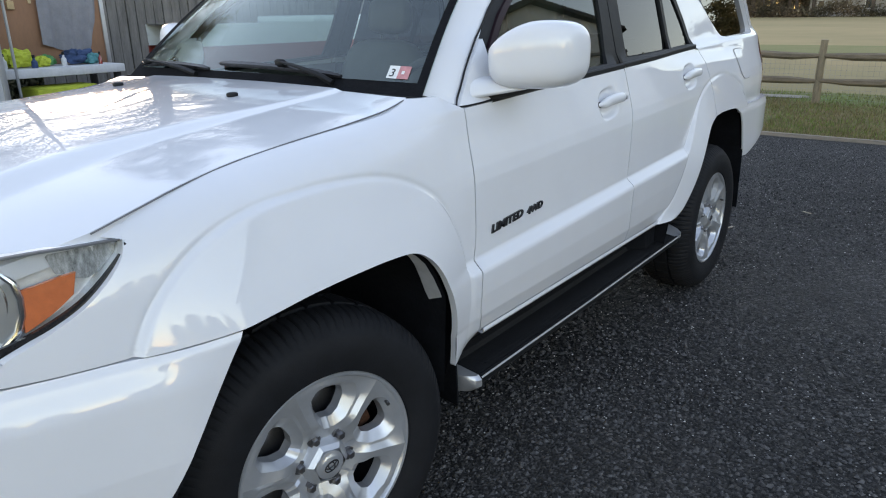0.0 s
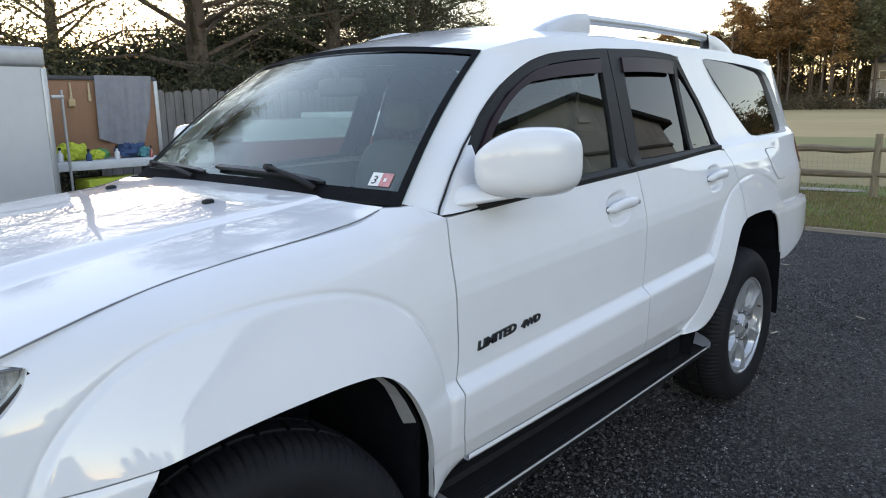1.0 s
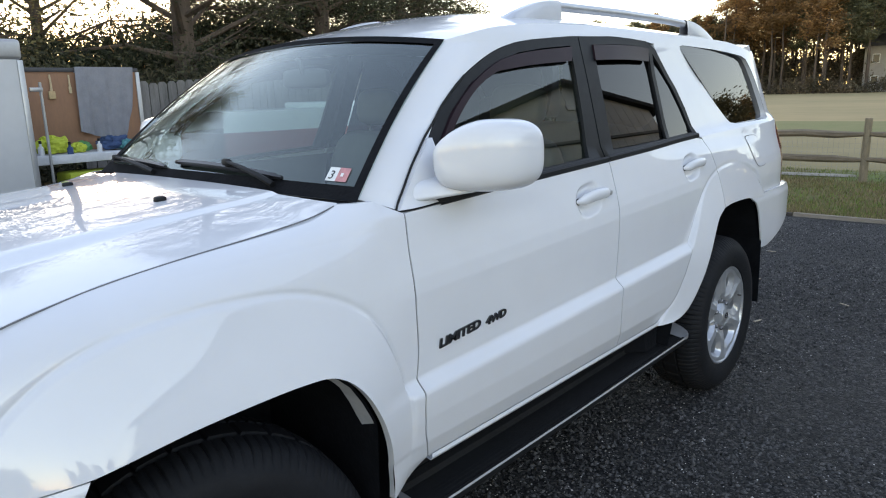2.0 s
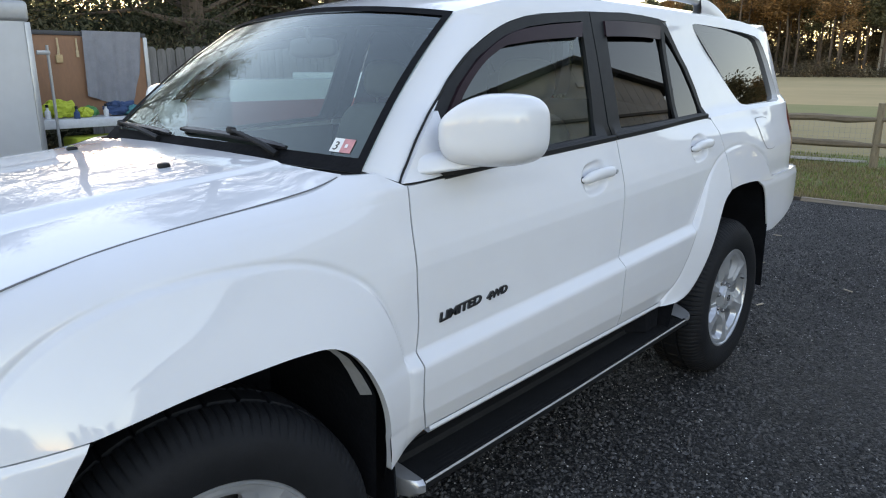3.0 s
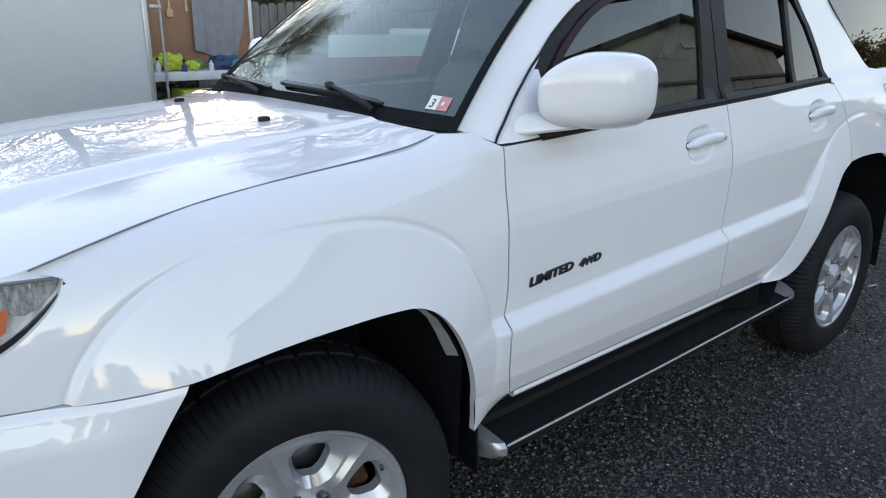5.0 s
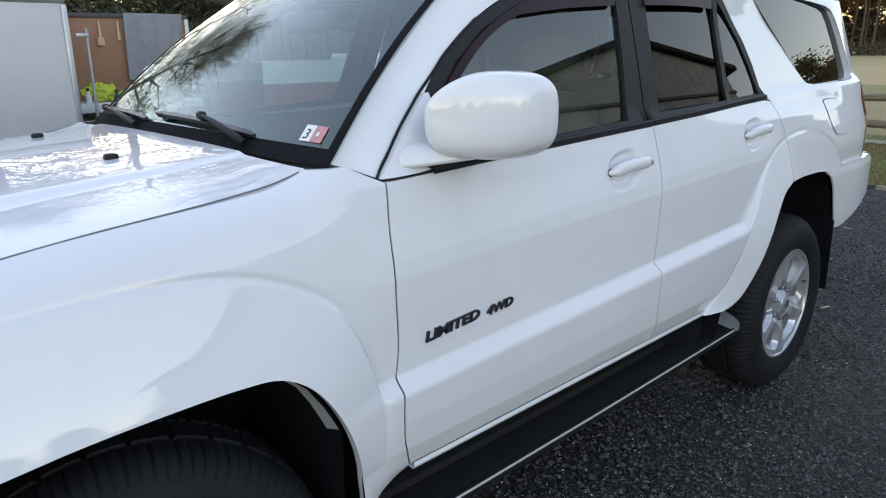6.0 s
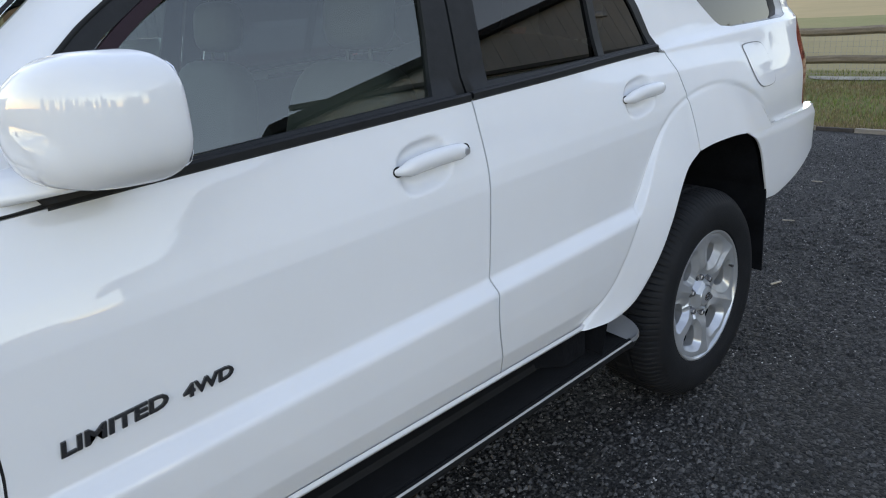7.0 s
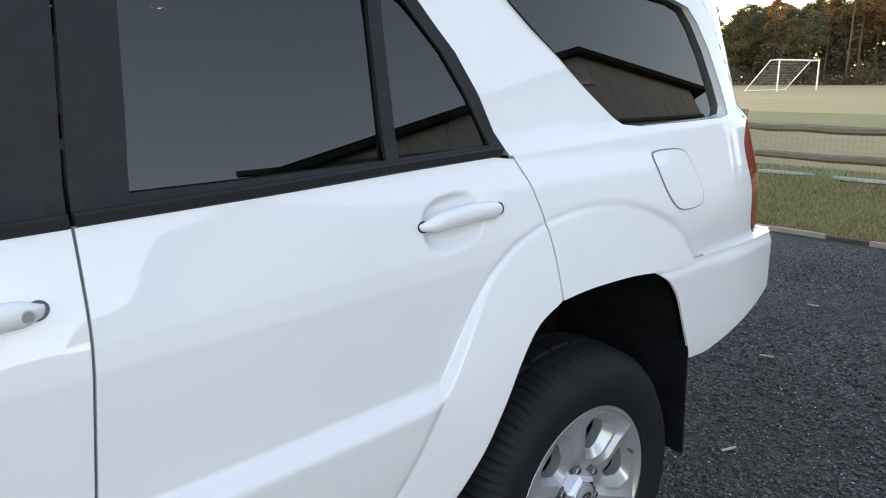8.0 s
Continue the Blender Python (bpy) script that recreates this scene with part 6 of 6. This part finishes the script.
SIDING = material("pale_house_siding", (0.33, 0.31, 0.29), 0.8, vary=0.12, scale=2)
ROOFING = material("grey_shingle_roof", (0.11, 0.105, 0.11), 0.9, vary=0.3, scale=3)
DARKPANE = material("dark_far_pane", (0.03, 0.035, 0.04), 0.2)
house = thing("house", "pale two-storey house half hidden behind the trees", "house", at=(-16.0, 109, 0.24))
part("wall", *box(-4.6, 4.6, 0, 7, 0, 5.9), SIDING, house)
part("roof", [(-5.0, -0.4, 5.9), (5.0, -0.4, 5.9), (5.0, 7.4, 5.9), (-5.0, 7.4, 5.9), (-5.0, 3.5, 8.3), (5.0, 3.5, 8.3)], [(0, 1, 5, 4), (2, 3, 4, 5), (0, 4, 3), (1, 2, 5), (0, 3, 2, 1)], ROOFING, house, smooth=0)
for x, z in ((-3.2, 4.3), (-0.9, 4.3), (1.4, 4.3), (3.4, 4.3), (-3.2, 1.5), (-0.4, 1.5), (2.4, 1.5)):
    w = part("window", *box(x - 0.45, x + 0.45, -0.06, 0.02, z - 0.6, z + 0.6), WHITE_PIPE, house)
    part("pane", *box(x - 0.36, x + 0.36, -0.075, -0.05, z - 0.5, z + 0.5), DARKPANE, w)

# ---- beyond the vehicle: trailer, tool board, picket fence and dark trees ----
PANEL = material("white_trailer_panel", (0.47, 0.485, 0.50), 0.4, vary=0.08, scale=1.5, bump=0.03, bump_scale=6)
ALU = material("aluminium_edge", (0.40, 0.41, 0.42), 0.4, 0.6, vary=0.1, scale=12)
trailer = thing("box_trailer", "plain white enclosed box trailer", "trailer", at=(-6.9, -0.6, 0))
part("body", *box(-0.95, 0.95, -2.7, 2.28, 0.42, 2.02, 0.03, 3), PANEL, trailer)
part("roof_cap", *box(-0.97, 0.97, -2.72, 2.30, 1.90, 2.08, 0.035, 3), ALU, trailer)
part("corner_post", *box(0.93, 0.965, 2.25, 2.30, 0.42, 1.90, 0.008), ALU, trailer)
part("chassis", *box(-0.9, 0.9, -2.6, 2.2, 0.34, 0.42), BLACK_TRIM, trailer)
for x in (-0.98, 0.98):
    for y in (-0.6, 0.25):
        part("tyre", *moved(lathe([(0.18, -0.09), (0.3, -0.1), (0.34, -0.05), (0.34, 0.05), (0.3, 0.1), (0.18, 0.09), (0, 0.07)], 32), Matrix.Translation((x, y, 0.34))), RUBBER, trailer)

PLY = material("orange_brown_plywood", (0.31, 0.155, 0.088), 0.75, second=(0.24, 0.125, 0.075), scale=2.5, bump=0.1, bump_scale=60, stretch=(1, 3, 1))
ROPE = material("pale_wood", (0.55, 0.42, 0.26), 0.7, vary=0.2, scale=20)
bench = thing("work_bench", "outdoor wash bench with a plywood tool board and a white top", "work bench", at=(-7.2, 2.55, 0))
part("tool_board", *box(-0.05, -0.02, -0.85, 0.78, 0.94, 1.86, 0.004), PLY, bench)
part("board_cap", *box(-0.06, 0.0, -0.87, 0.80, 1.85, 1.895, 0.006), material("dark_cap", (0.05, 0.05, 0.055), 0.6, vary=0.2, scale=9), bench)
part("board_side_trim", *box(-0.06, 0.0, 0.765, 0.81, 0.5, 1.85, 0.004), ALU, bench)
BENCHTOP = material("white_bench_top", (0.58, 0.60, 0.62), 0.5, vary=0.15, scale=6)
part("bench_top", *box(-0.02, 0.62, -0.95, 0.62, 0.90, 0.985, 0.008), BENCHTOP, bench)
for y in (-0.88, 0.55):
    for x in (0.02, 0.56):
        part("leg", *box(x - 0.03, x + 0.03, y - 0.03, y + 0.03, 0, 0.90, 0.004), BLACK_TRIM, bench)
part("lower_shelf", *box(0.0, 0.6, -0.9, 0.58, 0.40, 0.44), BLACK_TRIM, bench)
pole = tagged(part("aluminium_pole", *moved(join(tube([(0, 0, 0), (0, 0, 1.72)], 0.014, 10), box(-0.015, 0.015, -0.10, 0.02, 1.63, 1.67, 0.006)), Matrix.Translation((-6.45, 1.99, 0))), ALU), "metal pole with a bracket standing by the bench", "pole")
TOWEL = material("grey_towel", (0.24, 0.245, 0.27), 0.95, vary=0.15, scale=10, bump=0.6, bump_scale=200)
rows = []
for i, s in enumerate(np.linspace(0, 1, 40)):
    y = 2.62 + 0.66 * s
    bottom = 1.20 - 0.22 * s if s < 0.72 else 1.04 + 1.9 * (s - 0.72)
    fold = 0.02 * math.sin(17 * s) + 0.012 * math.sin(41 * s + 1)
    rows.append([(-7.235, y, 1.75), (-7.21, y, 1.90)] + [(-7.175 + fold * (0.2 + k / 16), y - 0.02 * k / 16, 1.905 - (1.905 - bottom) * k / 16) for k in range(17)])
tagged(part("towel", *lattice(np.array(rows)), TOWEL), "grey towel hung over the tool board", "towel")


def brush_tool(y, z):
    b = thing("hand_brush", "small wooden hand brush hung on the tool board", "brush", "brushes on the tool board", at=(-7.2, y, z))
    part("handle", *tube([(0, 0, 0.16), (0, 0.004, 0.05), (0, 0, -0.02)], [0.010, 0.012, 0.016], 8), ROPE, b)
    part("bristles", *box(-0.015, 0.02, -0.035, 0.035, -0.10, -0.015, 0.006), material("bristle", (0.5, 0.36, 0.2), 0.9, vary=0.2, scale=60), b)


brush_tool(2.36, 1.66)
tagged(part("wooden_tool", *moved(join(tube([(0, 0, 0.12), (0, 0, -0.02)], [0.009, 0.012], 8), box(-0.008, 0.008, -0.015, 0.015, -0.08, -0.01, 0.003)), Matrix.Translation((-7.205, 2.56, 1.70))), ROPE), "short wooden-handled tool hung on the board", "tool")
LIME = material("lime_cloth", (0.43, 0.50, 0.05), 0.8, vary=0.25, scale=14, bump=0.4, bump_scale=50)
BLUE = material("dark_blue_cloth", (0.03, 0.07, 0.16), 0.85, vary=0.4, scale=14, bump=0.4, bump_scale=50)
TEAL = material("teal_plastic", (0.03, 0.22, 0.24), 0.5, vary=0.2, scale=14)
GREENP = material("green_plastic", (0.04, 0.22, 0.07), 0.5, vary=0.2, scale=14)


def heap(name, size, at, mat, label, category, seed):
    v, f = rounded(size, 2.1, 40, 26)
    q = []
    for p in v:
        k = 1 + 0.45 * noise.noise(Vector(p) * 14 + Vector((seed, 0, 0))) + 0.35 * noise.noise(Vector(p) * 36 + Vector((0, seed, 0)))
        q.append((p[0] * k + at[0], p[1] * k + at[1], max(p[2] * k, -size[2] * 0.8) + at[2]))
    return tagged(part(name, q, f, mat), label, category)


heap("wash_mitt", (0.10, 0.16, 0.095), (-6.95, 2.20, 1.07), LIME, "lime green wash mitt on the bench", "wash mitt", 1)
heap("wash_mitt", (0.08, 0.09, 0.06), (-6.92, 2.44, 1.035), LIME, "small lime green cloth on the bench", "cloth", 4)
heap("blue_cloth", (0.12, 0.17, 0.08), (-6.95, 2.86, 1.06), BLUE, "crumpled dark blue cloth on the bench", "cloth", 2)
heap("teal_cloth", (0.07, 0.09, 0.06), (-6.85, 2.95, 1.04), TEAL, "teal cloth on the bench", "cloth", 3)
heap("green_cloth", (0.07, 0.10, 0.055), (-7.0, 2.52, 1.04), GREENP, "green cloth on the bench", "cloth", 6)


def bottle(y, h, r, mat, label, x=-6.88):
    b = thing("spray_bottle", label, "bottle", "bottles on the bench", at=(x, y, 0.985))
    part("bottle_body", *lathe([(0, 0), (r, 0), (r, h * 0.62), (r * 0.45, h * 0.8), (r * 0.4, h)], 14, "z"), mat, b)
    part("cap", *lathe([(r * 0.5, h), (r * 0.5, h + 0.03), (0, h + 0.03)], 10, "z"), BLACK_TRIM, b)


bottle(2.06, 0.12, 0.03, BENCHTOP, "white bottle on the bench")
bottle(2.30, 0.10, 0.03, BLUE, "blue bottle on the bench", -6.75)
bottle(2.66, 0.11, 0.028, BENCHTOP, "pale bottle on the bench")
bottle(2.99, 0.10, 0.02, RED_LENS, "small red bottle on the bench", -6.75)
tagged(part("storage_tub", *moved(box(-0.2, 0.2, -0.32, 0.32, 0, 0.36, 0.03), Matrix.Translation((-6.72, 2.50, 0.44))), LIME), "lime green tub under the bench top", "tub")

PICKET = material("weathered_grey_boards", (0.155, 0.15, 0.145), 0.9, vary=0.4, scale=4, bump=0.5, bump_scale=70, stretch=(4, 4, 0.6))
pick = thing("picket_fence", "weathered grey board fence behind the bench", "fence", at=(-9.0, 6.0, 0))
pr = random.Random(3)
for i in range(64):
    y = -2.6 + 0.145 * i
    h = 1.80 + pr.uniform(-0.03, 0.03)
    w = 0.066
    o = [(-w, 0), (w, 0), (w, h - 0.04), (w * 0.5, h), (-w * 0.5, h), (-w, h - 0.04)]
    part("board", *flat_shape(o, 0.02, Matrix.Translation((pr.uniform(-0.008, 0.008), y, 0)) @ pose(0, 0, 0, 90, 0, 90 + pr.uniform(-1.5, 1.5))), PICKET, pick, smooth=0)
for z in (0.4, 1.45):
    part("rail", *box(-0.06, -0.02, -2.7, 6.7, z, z + 0.09), PICKET, pick)

DARKPINE = material("dark_conifer", (0.040, 0.055, 0.030), 0.85, second=(0.055, 0.05, 0.025), scale=0.5, island=0.5)
foliage(DARKPINE, 0.3)
near = [tree("conifer", "large dark conifer with spreading limbs", 11.5, 0.18, 4.3, 80000, 0.042, DARKPINE, 21, 0.26, 64, 0.04, group="yard trees", puff=0.24),
        tree("conifer", "tall dark pine with a broken crown", 12.5, 0.17, 4.2, 100000, 0.045, DARKPINE, 22, 0.24, 56, 0.06, group="yard trees", puff=0.30)]
bare_tree = tree("half_bare_tree", "half-bare tree with thin orange leaves", 9, 0.18, 4.2, 5000, 0.06, RUSTY, 25, 0.16, 44, 0.0, group="yard trees")
near[0].matrix_basis = pose(-14.0, 7.75, 0)
near[1].matrix_basis = pose(-14.5, 12.2, 0, 0, 0, 70)
bare_tree.matrix_basis = pose(-16.5, 5.6, 0)
for k, x, y, a, s in ((1, -17, 13.4, 120, 0.95), (1, -15.5, 16.2, 200, 0.9), (0, -18, 19.5, 33, 0.9), (1, -22, 16.5, 75, 1.0), (0, -17, -3, 20, 0.7), (0, -21, 23, 20, 0.9)):
    o = copy_thing(near[k], pose(x, y, 0, 0, 0, a))
    o.scale = (s, s, s)
oak = tree("olive_tree", "leafy olive-green tree behind the trailer", 8.0, 0.2, 3.6, 45000, 0.05, OLIVE, 31, 0.2, 44, group="yard trees", puff=0.36)
oak.matrix_basis = pose(-13.6, 2.0, 0)
HEDGE = material("dark_hedge_leaves", (0.05, 0.062, 0.034), 0.85, second=(0.085, 0.07, 0.04), scale=0.7, island=0.6)
foliage(HEDGE, 0.2)
bush_row("hedge", [(-12.5 - 0.8 * math.sin(y * 1.3), y, z + 0.25 * math.sin(0.9 * y)) for y in np.arange(-6, 22, 0.3) for z in (0.6, 1.2, 1.75)], 240000, 0.055, (0.8, 0.4, 0.38), HEDGE, "dark hedge behind the fence", 8)
bush_row("hedge", [(-16.5 - 0.9 * math.sin(y * 0.7), y, z + 0.4 * math.sin(0.6 * y + 1)) for y in np.arange(-2, 26, 0.4) for z in (0.9, 1.6, 2.3, 2.85)], 250000, 0.075, (0.9, 0.5, 0.45), DARKPINE, "dark shrubs under the conifers", 18)

# ---- on the driver's side: a gabled shed that the windows mirror ----
SHED = material("grey_shed_siding", (0.56, 0.58, 0.58), 0.8, vary=0.15, scale=2, bump=0.1, bump_scale=40)
SHED_TRIM = material("dark_shed_trim", (0.06, 0.06, 0.062), 0.6, vary=0.2, scale=6)
SHED_ROOF = material("dark_shed_roof", (0.022, 0.024, 0.028), 0.9, vary=0.3, scale=3)
shed = thing("garage", "large grey low-gabled garage with vertical siding facing the yard", "garage", at=(4.1, 9.5, 0))
LE, PK, RE, D = (-5.6, 3.39), (0.1, 4.66), (2.7, 4.06), 8.0
wall = [(LE[0], 0), (RE[0], 0), RE, PK, LE]
part("wall", [(0, *p) for p in wall] + [(D, *p) for p in wall], [(0, 1, 2, 3, 4)[::-1], (5, 6, 7, 8, 9), (0, 4, 9, 5), (1, 6, 7, 2)], SHED, shed, smooth=0)
for y in np.arange(LE[0] + 0.15, RE[0], 0.3):
    top = float(np.interp(y, [LE[0], 0, RE[0]], [LE[1], PK[1], RE[1]]))
    part("batten", *box(-0.005, 0.0, y - 0.010, y + 0.010, 0, top), SHED, shed, smooth=0)
for (ya, za), (yb, zb) in ((LE, PK), (PK, RE)):
    ex = 0.35 / math.hypot(yb - ya, zb - za)
    if (ya, za) == LE:
        ya, za = ya - ex * (yb - ya), za - ex * (zb - za)
    else:
        yb, zb = yb + ex * (yb - ya), zb + ex * (zb - za)
    part("roof", [(x, y, z + t) for x in (-0.10, D + 0.3) for y, z in ((ya, za), (yb, zb)) for t in (0.0, 0.09)], [(0, 2, 3, 1), (4, 5, 7, 6), (1, 3, 7, 5), (0, 4, 6, 2), (0, 1, 5, 4), (2, 6, 7, 3)], SHED_ROOF, shed, smooth=0)
part("gable_band", *box(-0.035, 0, LE[0], RE[0], 3.55, 3.60), SHED_TRIM, shed)
for y0, y1, h in ((-0.6, 0.7, 3.1), (-4.9, -2.2, 2.6)):
    dr = part("door", *box(-0.05, 0, y0, y1, 0, h, 0.01), SHED_TRIM, shed)
    part("door_panel", *box(-0.065, -0.045, y0 + 0.16, y1 - 0.16, 0.1, h - 0.2, 0.005), SHED, dr)
part("gable_vent", *box(-0.03, 0, -0.16, 0.16, 4.17, 4.27, 0.005), ALU, shed)

# ---- a boat on its trailer, seen only through the cabin's windows ----
HULL = material("white_boat_hull", (0.68, 0.74, 0.74), 0.25, coat=0.5, vary=0.05, scale=2)
HULL_RED = material("red_boat_stripe", (0.30, 0.06, 0.05), 0.3, coat=0.5, vary=0.1, scale=3)
boat = thing("motor_boat", "white motor boat with a red lower hull on a trailer", "boat", at=(-4.9, 5.35, 0))
def hull_row(s, top, low):
    w = 0.55 * (1 - max(0, 2 * abs(s - 0.45) - 0.35) ** 2.5 * 0.9)
    return [(w * a, -2.6 + 5.0 * s, z) for a, z in ((1, top), (0.97, low), (-0.97, low), (-1, top))]
part("upper_hull", *lattice(np.array([[(w, y, z) for w, y, z in hull_row(s, 1.40, 1.21)] for s in np.linspace(0, 1, 16)]), wrap_v=True), HULL, boat)
part("lower_hull", *lattice(np.array([[(w, y, z) for w, y, z in hull_row(s, 1.21, 0.62)] for s in np.linspace(0, 1, 16)]), wrap_v=True), HULL_RED, boat)
part("windscreen_frame", *box(-0.45, 0.45, -1.3, -0.5, 1.39, 1.46, 0.03), HULL, boat)
part("trailer_frame", *join(box(-0.42, 0.42, -2.2, 2.2, 0.50, 0.66), tube([(-0.65, 0.3, 0.33), (0.65, 0.3, 0.33)], 0.04)), STEEL, boat)
for x in (-0.65, 0.65):
    part("tyre", *moved(lathe([(0, -0.07), (0.18, -0.09), (0.3, -0.1), (0.33, -0.05), (0.33, 0.05), (0.3, 0.1), (0.18, 0.09), (0, 0.07)], 28), Matrix.Translation((x, 0.3, 0.33))), RUBBER, boat)
